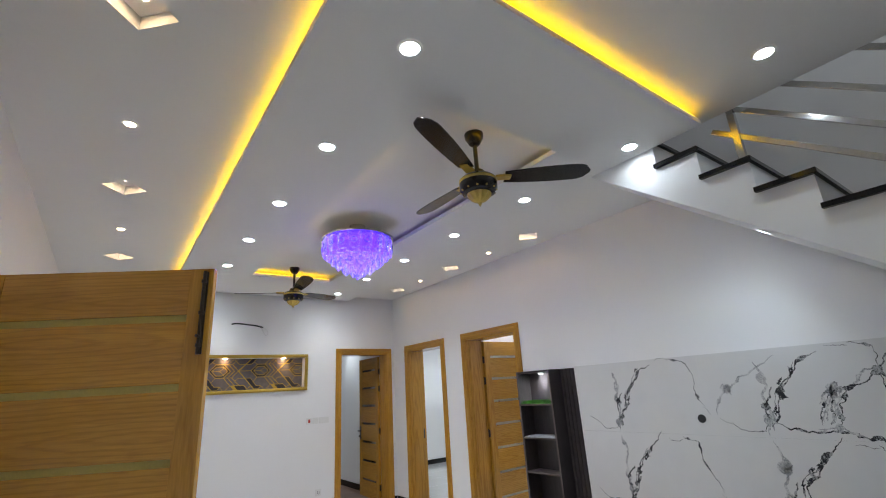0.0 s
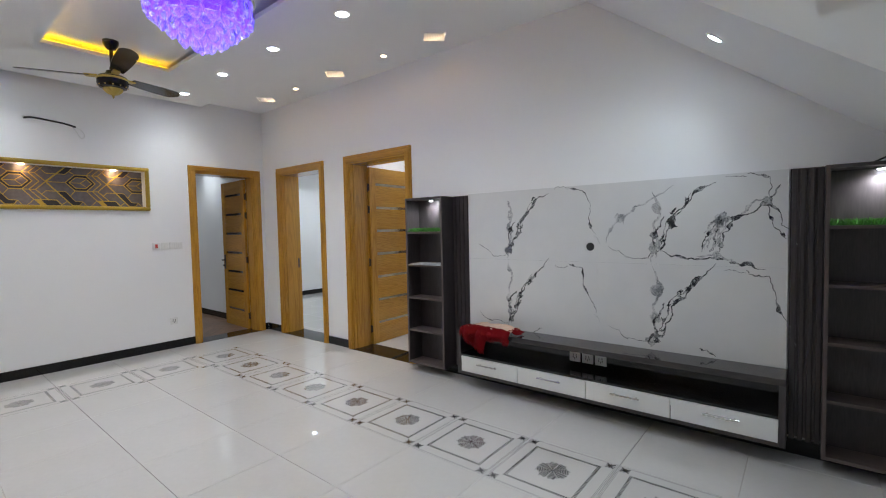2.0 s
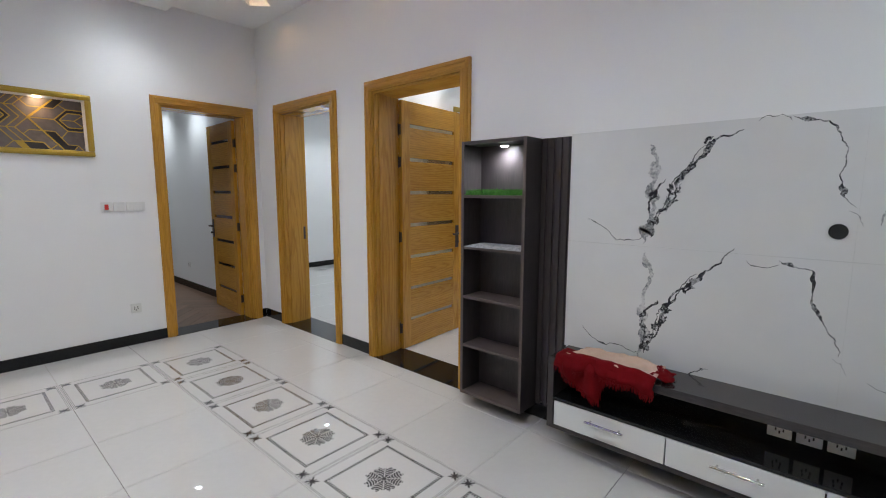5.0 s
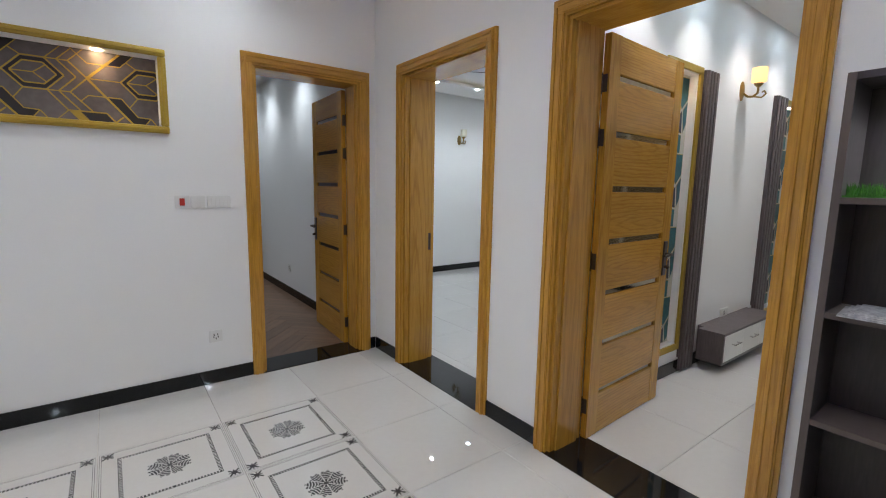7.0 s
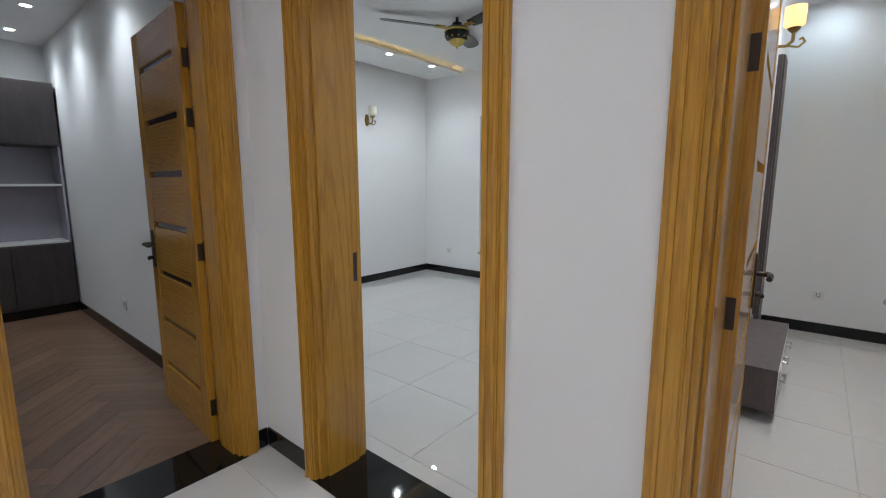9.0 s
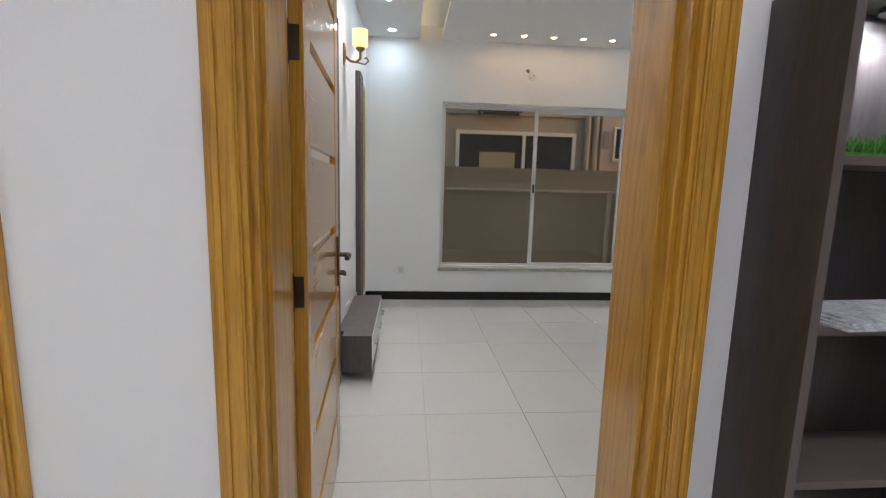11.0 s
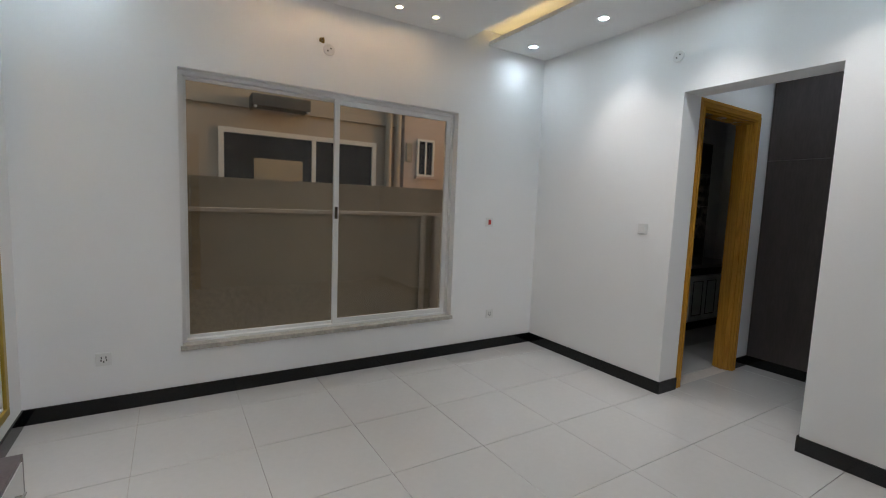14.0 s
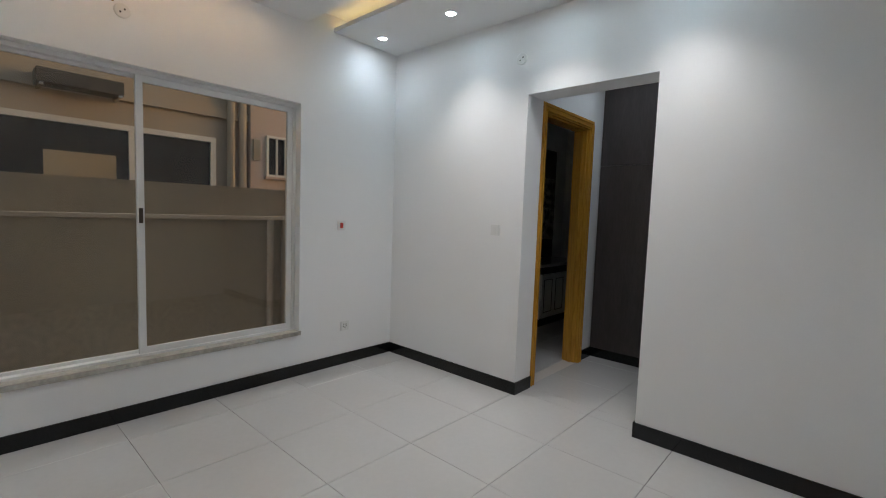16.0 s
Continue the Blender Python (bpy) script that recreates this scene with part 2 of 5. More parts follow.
# ---- structure ----
XW, YN, XWEST, YS = 3.70, 6.38, -0.86, -4.2
X3, X8, TW, TE = 3.97, 7.91, 0.23, 0.27
Y3S, Y3N, Y2S, Y2N = 0.43, 4.54, 4.80, 9.02
LOW, HIGH = 3.13, 3.215
structure("floor", bx(-1.3, 8.14, -4.4, 11.0, -0.12, -0.006), GROUT, "grout bed of the tiled floor", "floor")
wall("wall_east", "y", XW, TE, YS, 11.0, 0, 6.0, [(-2.6, -0.49, 0, 1.69), (3.42, 4.42, 0, 2.30), (4.955, 5.94, 0, 2.30)], "white painted wall behind the media unit")
wall("wall_north", "x", YN, TW, XWEST, XW, 0, HIGH, [(2.705, 3.575, 0, 2.30), (0.75, 2.15, 1.80, 2.23)], "white painted end wall with a niche")
wall("wall_west", "y", XWEST - 0.2, 0.2, YS, YN + TW, 0, HIGH, [(2.36, 3.40, 0, 2.30)])
wall("wall_lobby", "y", -2.4, 0.1, 1.6, 3.9, 0, HIGH)
wall("wall_lobby_south", "x", 1.6, 0.1, -2.3, XWEST - 0.2, 0, HIGH)
wall("wall_lobby_north", "x", 3.8, 0.1, -2.3, XWEST - 0.2, 0, HIGH)
wall("wall_south", "x", YS - 0.2, 0.2, XWEST - 0.2, XW + TW, 0, 6.0)
wall("wall_bedroom_east", "y", X8, TW, -3.4, Y2N + TW, 0, 3.3, [(1.455, 3.685, 0.375, 2.29), (5.74, 7.98, 0.375, 2.33)], "white painted window wall")
NICHES = ((4.95, 5.375, 0.24, 2.30), (7.19, 7.58, 0.24, 2.30))
wall("wall_bedroom_divider", "x", Y3N, Y2S - Y3N, X3, X8, 0, 3.3, NICHES, "white painted wall with two tall niches")
wall("wall_bedroom_south", "x", Y3S - TW, TW, X3, X8, 0, 3.3, [(5.45, 6.39, 0, 2.355)], "white painted wall with an open passage")
wall("wall_bedroom_north", "x", Y2N, TW, X3, X8, 0, 3.3)
wall("wall_study_north", "x", 10.75, 0.25, 0.3, XW, 0, 3.3)
wall("wall_study_west", "y", 0.3, 0.2, YN + TW, 10.75, 0, 3.3)
wall("wall_dressing_south", "x", -1.25, 0.2, 5.2, 6.42, 0, 3.3)
wall("wall_dressing_west", "y", 5.1, 0.1, -2.8, Y3S - TW, 0, 3.3)
wall("wall_nook_north", "x", -0.49, 0.1, X3, 5.1, 0, 1.69)
wall("wall_nook_south", "x", -2.7, 0.1, X3, 5.1, 0, 1.69)
structure("ceiling_nook", bx(X3, 5.1, -2.7, -0.39, 1.69, 1.79), CEIL, "white painted ceiling of the nook by the stairs", "ceiling")
structure("stair_beam", bx(2.62, XW - 0.001, -0.62, -0.49, 1.69, 1.80), WHITE_WALL, "white plastered beam at the foot of the stair soffit", "beam")
wall("wall_bathroom_south", "x", -3.4, 0.2, 6.42, X8, 0, 3.3)
wall("wall_bathroom", "y", 6.42, 0.12, -3.2, Y3S - TW, 0, 3.3, [(-0.73, 0.14, 0, 2.30)])

# hall ceiling: an upper board with the stair well, and a lower island with a long tray
SQ = 0.14
LEFT_SQ, RIGHT_SQ = [(-0.31, y) for y in (-0.57, 1.37, 3.31, 5.25)], [(3.38, y) for y in (2.74, 4.20, 5.66)]
bm = bmesh.new()
for x0, x1, y0, cells in ((XWEST, 0.2, YS, LEFT_SQ), (2.70, XW, 1.32, RIGHT_SQ)):
    cx = cells[0][0]
    box(bm, x0, cx - SQ, y0, YN, HIGH, HIGH + 0.12)
    box(bm, cx + SQ, x1, y0, YN, HIGH, HIGH + 0.12)
    cur = y0
    for _, cy in cells:
        box(bm, cx - SQ, cx + SQ, cur, cy - SQ, HIGH, HIGH + 0.12)
        cur = cy + SQ
        for sx in (-1, 1):
            for sy in (-1, 1):
                tri = ((cx + sx * SQ, cy + sy * SQ), (cx, cy + sy * SQ), (cx + sx * SQ, cy))
                lo = [bm.verts.new((px, py, HIGH)) for px, py in tri]
                hi = [bm.verts.new((px, py, HIGH + 0.07)) for px, py in tri]
                bm.faces.new(lo)
                for a, b in ((0, 1), (1, 2), (2, 0)):
                    bm.faces.new((lo[a], lo[b], hi[b], hi[a]))
        box(bm, cx - SQ, cx + SQ, cy - SQ, cy + SQ, HIGH + 0.07, HIGH + 0.12)
    box(bm, cx - SQ, cx + SQ, cur, YN, HIGH, HIGH + 0.12)
box(bm, 0.2, 2.60, YS, YN, HIGH, HIGH + 0.12)
box(bm, 2.60, 2.75, YS, 0.70, HIGH, HIGH + 0.12)
box(bm, 2.60, 2.70, 1.32, YN, HIGH, HIGH + 0.12)
structure("ceiling", bm, CEIL, "white painted upper hall ceiling with diamond recesses", "ceiling")
IX0, IX1, IY0, IY1 = 0.29, 2.82, 0.50, 6.30
RX0, RX1, RY0, RY1 = 1.05, 2.05, 1.20, 5.20
bm = bmesh.new()
for a in ((IX0, RX0, IY0, IY1), (RX1, 2.60, IY0, IY1), (2.60, IX1, 1.32, IY1), (RX0, RX1, IY0, RY0), (RX0, RX1, RY1, IY1)):
    box(bm, *a, LOW, LOW + 0.035)
structure("ceiling_island", bm, CEIL, "dropped white gypsum ceiling panel", "ceiling")
structure("ceiling_bedroom", bx(X3, X8, -3.2, Y2N, 3.08, 3.2), CEIL, "white painted bedroom ceiling", "ceiling")
structure("ceiling_study", bx(0.5, XW, YN + TW, 10.75, 2.85, 3.1), CEIL, "white painted study ceiling", "ceiling")
structure("ceiling_lobby", bx(-2.3, XWEST - 0.2, 1.7, 3.8, 2.95, 3.1), CEIL, "white painted lobby ceiling", "ceiling")
structure("ceiling_stairwell", bx(XWEST, XW + TW, YS, 2.2, 6.0, 6.1), CEIL, "white ceiling over the stair well", "ceiling")
wall("wall_upper_north", "x", 2.2, 0.15, XWEST, XW, HIGH + 0.12, 6.0)
wall("wall_upper_west", "y", XWEST - 0.2, 0.2, YS, 2.2, HIGH, 6.0)
for yb, name in ((Y3S, "bedroom"), (Y2S, "second_bedroom")):
    bm = bmesh.new()
    y1 = yb + 4.14
    box(bm, X3, X8, yb, yb + 0.72, 2.95, 2.985)
    box(bm, X3, X8, y1 - 0.62, y1, 2.95, 2.985)
    box(bm, 5.0, X8, yb + 0.98, y1 - 0.86, 2.95, 2.985)
    structure("ceiling_bands_" + name, bm, CEIL, "dropped white gypsum ceiling bands", "ceiling")


# ---- floors ----
def tile_mesh(name, w, d, material, h=0.01, bev=0.0015):
    bm = bx(-w / 2, w / 2, -d / 2, d / 2, -h, 0)
    top = [e for e in bm.edges if all(abs(v.co.z) < 1e-6 for v in e.verts)]
    bmesh.ops.bevel(bm, geom=top, offset=bev, segments=1, affect="EDGES")
    me = bpy.data.meshes.new(name)
    bm.to_mesh(me)
    bm.free()
    me.materials.append(material)
    return me


FLOOR = bpy.data.objects["floor"]


def put(name, me, x, y, z=0.0, parent=None, rz=0.0):
    ob = new(name, me)
    ob.parent = parent or FLOOR
    ob.matrix_basis = pose(x, y, z, 0, 0, rz)
    return ob


def lay(x0, x1, y0, y1, ox, oy, size, material, skip=()):
    """Tiles on a grid through (ox, oy), cut at the walls."""
    done = {}
    g = 0.0025
    for i in range(math.floor((x0 - ox) / size), math.ceil((x1 - ox) / size)):
        for j in range(math.floor((y0 - oy) / size), math.ceil((y1 - oy) / size)):
            if (i, j) in skip:
                continue
            a0, a1, b0, b1 = max(x0, ox + i * size), min(x1, ox + i * size + size), max(y0, oy + j * size), min(y1, oy + j * size + size)
            w, d = a1 - a0 - g, b1 - b0 - g
            if w < 0.02 or d < 0.02:
                continue
            key = (round(w, 3), round(d, 3))
            if key not in done:
                done[key] = tile_mesh("tile", *key, material)
            put("tile", done[key], (a0 + a1) / 2, (b0 + b1) / 2)


def printed_tile(edge_lines):
    """White tile with a printed medallion, a key-pattern frame, corner stars and edge lines."""
    m = mat("printed border tile", (0.56, 0.548, 0.534), 0.016, spec=0.5, coat=0.35, vary=0.02)
    n, l = m.node_tree.nodes, m.node_tree.links
    M = lambda *a: math_node(n, l, *a)
    sep = n.new("ShaderNodeSeparateXYZ")
    l.new(n["Texture Coordinate"].outputs["Object"], sep.inputs[0])
    x, y = sep.outputs[0], sep.outputs[1]
    ax, ay = M("ABSOLUTE", x), M("ABSOLUTE", y)
    big = M("MAXIMUM", ax, ay)
    small = M("MINIMUM", ax, ay)
    # rope frame: a band round the medallion, broken into a fine key
    band = M("COMPARE", big, 0.205, 0.0075)
    key = M("GREATER_THAN", M("SINE", M("MULTIPLY", small, 440.0)), -0.3)
    rim = M("COMPARE", big, 0.2145, 0.0016)
    rope = M("MAXIMUM", M("MULTIPLY", band, key), rim)
    # medallion: petals round the centre
    r = M("SQRT", M("ADD", M("MULTIPLY", x, x), M("MULTIPLY", y, y)))
    ang = M("ARCTAN2", y, x)
    tooth = M("MULTIPLY", M("ABSOLUTE", M("SINE", M("MULTIPLY", ang, 10.0))), 0.020)
    disc = M("LESS_THAN", r, M("ADD", 0.070, M("ADD", tooth, M("MULTIPLY", M("ABSOLUTE", M("SINE", M("MULTIPLY", ang, 4.0))), 0.014))))
    spoke = M("MULTIPLY", M("LESS_THAN", M("ABSOLUTE", M("SINE", M("MULTIPLY", ang, 4.0))), M("DIVIDE", 0.011, M("MAXIMUM", r, 0.012))), M("GREATER_THAN", r, 0.012))
    barb = M("MULTIPLY", M("GREATER_THAN", M("SINE", M("ADD", M("MULTIPLY", r, 430.0), M("MULTIPLY", M("ABSOLUTE", M("SINE", M("MULTIPLY", ang, 4.0))), 5.0))), 0.35), M("GREATER_THAN", r, 0.025))
    med = M("MULTIPLY", disc, M("SUBTRACT", 1.0, M("MAXIMUM", M("MULTIPLY", barb, 0.8), M("MULTIPLY", spoke, 0.85))))
    # corner stars: small eight-rayed squares
    dx, dy = M("ABSOLUTE", M("SUBTRACT", ax, 0.256)), M("ABSOLUTE", M("SUBTRACT", ay, 0.256))
    square = M("LESS_THAN", M("MAXIMUM", dx, dy), 0.0265)
    diag = M("LESS_THAN", M("ABSOLUTE", M("SUBTRACT", dx, dy)), 0.0072)
    cross = M("LESS_THAN", M("MINIMUM", dx, dy), 0.0036)
    star = M("MULTIPLY", square, M("MAXIMUM", diag, cross))
    ln = M("MAXIMUM", M("COMPARE", big, 0.283, 0.0012), M("COMPARE", big, 0.291, 0.0012))
    ink = M("MAXIMUM", M("MAXIMUM", rope, med), M("MAXIMUM", star, M("MULTIPLY", ln, 0.7)))
    mix = n.new("ShaderNodeMix")
    mix.data_type = "RGBA"
    l.new(M("MULTIPLY", ink, 0.95), mix.inputs["Factor"])
    l.new(n["Color Ramp"].outputs["Color"], mix.inputs["A"])
    mix.inputs["B"].default_value = (0.022, 0.022, 0.025, 1)
    l.new(mix.outputs["Result"], n["Principled BSDF"].inputs["Base Color"])
    return m


PRINTED = printed_tile(True)
# hall floor: plain tiles, with a column of printed ones along the media wall and a row along the end wall
OX, OY, TS = 2.305, 0.95, 0.6
printed = {(0, j) for j in range(-3, 8)} | {(i, 7) for i in range(-4, 0)}
lay(XWEST, XW, YS, YN, OX, OY, TS, TILE, printed)
pm = tile_mesh("printed_tile", TS - 0.0025, TS - 0.0025, PRINTED)
for i, j in sorted(printed):
    put("printed_tile", pm, OX + (i + 0.5) * TS, OY + (j + 0.5) * TS)
lay(X3, X8, Y3S - TW, Y3N, 6.415, 2.745, TS, TILE)
lay(5.2, 6.42, -1.05, Y3S - TW, 6.415, 2.745, TS, TILE)
lay(6.54, X8, -3.2, Y3S - TW, 6.415, 2.745, TS, TILE)
lay(X3, X8, Y2S, Y2N, 6.5, 6.9, TS, TILE)
structure("floor_lobby", bx(-2.3, XWEST - 0.02, 1.7, 3.8, -0.01, 0), TILE, "white tiled lobby floor", "floor")
STUDY = structure("floor_study", bx(0.5, XW, YN + TW, 10.75, -0.01, 0.0005), LAMINATE, "brown wood laminate floor", "floor")
# herringbone at 45 degrees to the walls
PL, PW = 0.56, 0.14
pl = tile_mesh("plank", PL - 0.0012, PW - 0.0012, LAMINATE, 0.008, 0.0012)
for i in range(-40, 41):
    for j in range(-8, 9):
        for cx, cy, turn in ((PL / 2, PW / 2, 45), (PL + PW / 2, PW - PL / 2, 135)):
            hx, hy = cx + i * PW + j * PL, cy + i * PW - j * PL
            xx, yy = 2.1 + (hx - hy) * math.sqrt(0.5), 8.6 + (hx + hy) * math.sqrt(0.5)
            if 0.55 < xx < XW - 0.03 and YN + TW + 0.02 < yy < 10.72:
                put("plank", pl, xx, yy, 0.002, STUDY, turn)
for k, (x0, x1, y0, y1) in enumerate(((XW, X3, 3.42, 4.42), (XW, X3, 4.955, 5.94), (2.705, 3.575, YN, YN + TW), (XWEST - 0.2, XWEST, 2.36, 3.40))):
    structure("threshold_%d" % (k + 1), bx(x0 - 0.03, x1 + 0.03, y0, y1, -0.006, 0.004, 0.001) if k != 2 else bx(x0, x1, y0 - 0.03, y1 + 0.03, -0.006, 0.004, 0.001), GRANITE, "black granite door threshold", "threshold")


# ---- baseboards ----
def skirt(pts_list):
    for axis, at, side, a0, a1 in pts_list:
        t = 0.012 * side
        lo, hi = min(at, at + t), max(at, at + t)
        b = bx(a0, a1, lo, hi, 0, 0.1, 0.002) if axis == "x" else bx(lo, hi, a0, a1, 0, 0.1, 0.002)
        structure("baseboard", b, GRANITE, "black granite baseboard", "baseboard")


skirt([("y", XW, -1, -0.48, 3.36), ("y", XW, -1, 4.482, 4.895), ("y", XW, -1, 6.0, YN - 0.012), ("x", YN, -1, XWEST, 2.645), ("x", YN, -1, 3.636, XW - 0.012),
       ("y", XWEST, 1, YS, 2.29), ("y", XWEST, 1, 3.47, YN - 0.012), ("y", X8, -1, Y3S + 0.012, Y3N - 0.012), ("x", Y3N, -1, X3, X8), ("x", Y3S, 1, 6.39, X8), ("x", Y3S, 1, X3, 5.45),
       ("y", 6.39, -1, Y3S - TW, Y3S + 0.012), ("y", 5.45, 1, Y3S - TW, Y3S + 0.012), ("y", 6.42, -1, -1.05, -0.79), ("x", -1.05, 1, 5.2, 6.408), ("y", 5.1, -1, -2.59, -0.50), ("x", -0.49, -1, X3, 5.088),
       ("y", X8, -1, Y2S, Y2N), ("x", Y2N, -1, X3, X8 - 0.012), ("x", Y2S, 1, X3, X8 - 0.012), ("y", XW, -1, YN + TW, 10.75), ("x", 10.75, -1, 0.5, XW - 0.012)])


# ---- doors ----
def lever(leaf, x, z, side, material):
    """Plate and lever handle on one face of a leaf."""
    y = -0.02 + side * 0.022
    h = part("handle", bx(x - 0.025, x + 0.025, y - 0.006, y + 0.006, z - 0.115, z + 0.115, 0.0055), material, leaf, "long plate lever handle")
    bm = bmesh.new()
    cyl(bm, (x, y, z + 0.03), (x, y + side * 0.05, z + 0.03), 0.011)
    s = -1 if x > 0 else 1
    tube(bm, [(x, y + side * 0.05, z + 0.03), (x + s * 0.05, y + side * 0.055, z + 0.034), (x + s * 0.10, y + side * 0.052, z + 0.028), (x + s * 0.125, y + side * 0.05, z + 0.033)], 0.010, 10)
    cyl(bm, (x, y, z - 0.055), (x, y + side * 0.03, z - 0.055), 0.012)
    cyl(bm, (x, y + side * 0.03, z - 0.055), (x + s * 0.02, y + side * 0.032, z - 0.06), 0.008)
    part("lever", bm, material, leaf, smooth=True)


def leaf_parts(leaf, w, h, strip, sgn, hw, first=2.04, pitch=0.295):
    """A board door that extends from its hinge along sgn*x, 40 mm thick from y = -0.04 to 0."""
    sw = 0.105
    X = lambda a, b: (min(sgn * a, sgn * b), max(sgn * a, sgn * b))
    part("stile", bx(*X(0.0, sw), -0.04, 0, 0.006, h, 0.002), WOOD_Z, leaf)
    part("stile", bx(*X(w - sw, w), -0.04, 0, 0.006, h, 0.002), WOOD_Z, leaf)
    gap = 0.032
    cuts = [first - k * pitch for k in range(6, -1, -1)]
    edges = [0.006] + [z for c in cuts for z in (c - gap / 2, c + gap / 2)] + [h]
    for a, b in zip(edges[::2], edges[1::2]):
        part("board", bx(*X(sw, w - sw), -0.038, -0.002, a, b, 0.003), WOOD_X, leaf)
    for c in cuts:
        part("strip", bx(*X(sw, w - sw), -0.027, -0.013, c - gap / 2, c + gap / 2), strip, leaf)
    for zz in (0.2, 1.05, 1.72, 2.0):
        bm = bmesh.new()
        cyl(bm, (-0.006 * sgn, 0.004, zz - 0.055), (-0.006 * sgn, 0.004, zz + 0.055), 0.008, seg=10)
        box(bm, *X(-0.002, 0.0), -0.03, 0.003, zz - 0.045, zz + 0.045)
        part("hinge", bm, BRONZE, leaf)
    for side in (1, -1):
        lever(leaf, sgn * (w - 0.055), 1.0, side, hw)


def door(name, m, outer, hinge, angle, strip, label, leaf_label="", with_leaf=True, thick=TW, top=2.36, back=True, leaf_w=None):
    """A wooden frame in a wall; local x along the wall, y into it. hinge: -1 or 1, the side of the hinges."""
    d = thing(name, m, label, "door", kind="structure")
    ow, tr = outer / 2, 0.085
    for s in (-1, 1):
        for a, b, y0, y1 in ((ow - tr, ow, -0.022, 0.0), (ow - tr + 0.012, ow - 0.014, -0.03, -0.022), (ow - 0.10, ow - 0.03, 0.0, thick)):
            lo, hi = sorted((s * a, s * b))
            part("architrave" if y1 <= 0 else "jamb", bx(lo, hi, y0, y1, 0, top - (0.03 if y1 > 0 else tr - (0.012 if y0 < -0.025 else 0.0)), 0.003), WOOD_Z, d)
        for a, b, y0 in ((ow - 0.034, ow - 0.020, -0.037), (ow - tr + 0.016, ow - tr + 0.030, -0.035)):
            lo, hi = sorted((s * a, s * b))
            part("bead", bx(lo, hi, y0, -0.029, 0, top - 0.02 - (ow - b), 0.003), WOOD_Z, d)
        if back:
            lo, hi = sorted((s * (ow - tr), s * ow))
            part("architrave", bx(lo, hi, thick, thick + 0.02, 0, top, 0.003), WOOD_Z, d)
        lo, hi = sorted((s * (ow - 0.112), s * (ow - 0.10)))
        part("stop", bx(lo, hi, 0.04, thick - 0.05, 0, top - 0.10, 0.002), WOOD_Z, d)
    part("architrave", bx(-ow, ow, -0.022, 0, top - tr, top, 0.003), WOOD_X, d)
    part("architrave", bx(-ow + 0.014, ow - 0.014, -0.03, -0.022, top - tr + 0.012, top - 0.014, 0.003), WOOD_X, d)
    for e, y0 in ((0.020, -0.037), (0.055, -0.035)):
        part("bead", bx(-ow + e + 0.014, ow - e - 0.014, y0, -0.029, top - e - 0.014, top - e, 0.003), WOOD_X, d)
    if back:
        part("architrave", bx(-ow + tr, ow - tr, thick, thick + 0.02, top - tr, top, 0.003), WOOD_X, d)
    part("jamb", bx(-ow + 0.10, ow - 0.10, 0, thick, top - 0.10, top - 0.03, 0.003), WOOD_X, d)
    if with_leaf:
        leaf = new("leaf")
        leaf.parent = d
        leaf.matrix_basis = pose(hinge * (ow - 0.098), thick + 0.006, 0, 0, 0, -hinge * angle)
        if leaf_label:
            tagged(leaf, leaf_label)
        leaf_parts(leaf, leaf_w or outer - 0.20, 2.25, strip, -hinge, BRONZE)
    else:
        s = -hinge * (ow - 0.10)
        part("strike_plate", bx(*sorted((s, s + hinge * 0.003)), thick - 0.05, thick - 0.02, 0.93, 1.07), BRONZE, d)
    return d


door("door_1", pose(3.14, YN, 0, 0, 0, 0), 0.99, 1, 93, MIRROR_STRIP, "open golden ash door with inset mirror strips", "boarded leaf with mirror strips")
door("door_2", pose(XW, 5.448, 0, 0, 0, -90), 1.105, 1, 90, MIRROR_STRIP, "open golden ash door frame", with_leaf=False, thick=TE)
door("door_3", pose(XW, 3.921, 0, 0, 0, -90), 1.122, -1, 92.9, MIRROR_STRIP_PALE, "open golden ash door with inset mirror strips", "boarded leaf with mirror strips", thick=TE, leaf_w=0.866)
door("door_4", pose(XWEST, 2.88, 0, 0, 0, 90), 1.16, 1, 0, GOLD, "golden ash door frame of the entrance", with_leaf=False, thick=0.2)
door("door_5", pose(6.42, -0.295, 0, 0, 0, -90), 0.98, 1, 0, GOLD, "golden ash bathroom door frame", with_leaf=False, thick=0.12)
# entrance leaf, swung into the hall
entry = thing("entrance_door", pose(-0.74, 2.375, 0, 0, 0, -29.5), "golden ash entrance door leaf with gold strips, swung open", "door")
leaf_parts(entry, 1.02, 2.265, DULL_GOLD, 1, BRONZE, 2.03, 0.31)
bm = bmesh.new()
cyl(bm, (0.985, -0.052, 1.86), (0.985, -0.052, 2.25), 0.008, seg=10)
box(bm, 0.972, 0.998, -0.045, -0.04, 1.86, 2.25, 0.001)
for z in (1.90, 2.05, 2.20):
    box(bm, 0.974, 0.996, -0.062, -0.045, z - 0.008, z + 0.008, 0.002)
cyl(bm, (0.985, -0.052, 1.94), (0.985, -0.085, 1.94), 0.007, seg=10)
part("tower_bolt", bm, BRONZE, entry, "dark tower bolt")


# ---- lights in the ceilings ----
BEAMS = {}


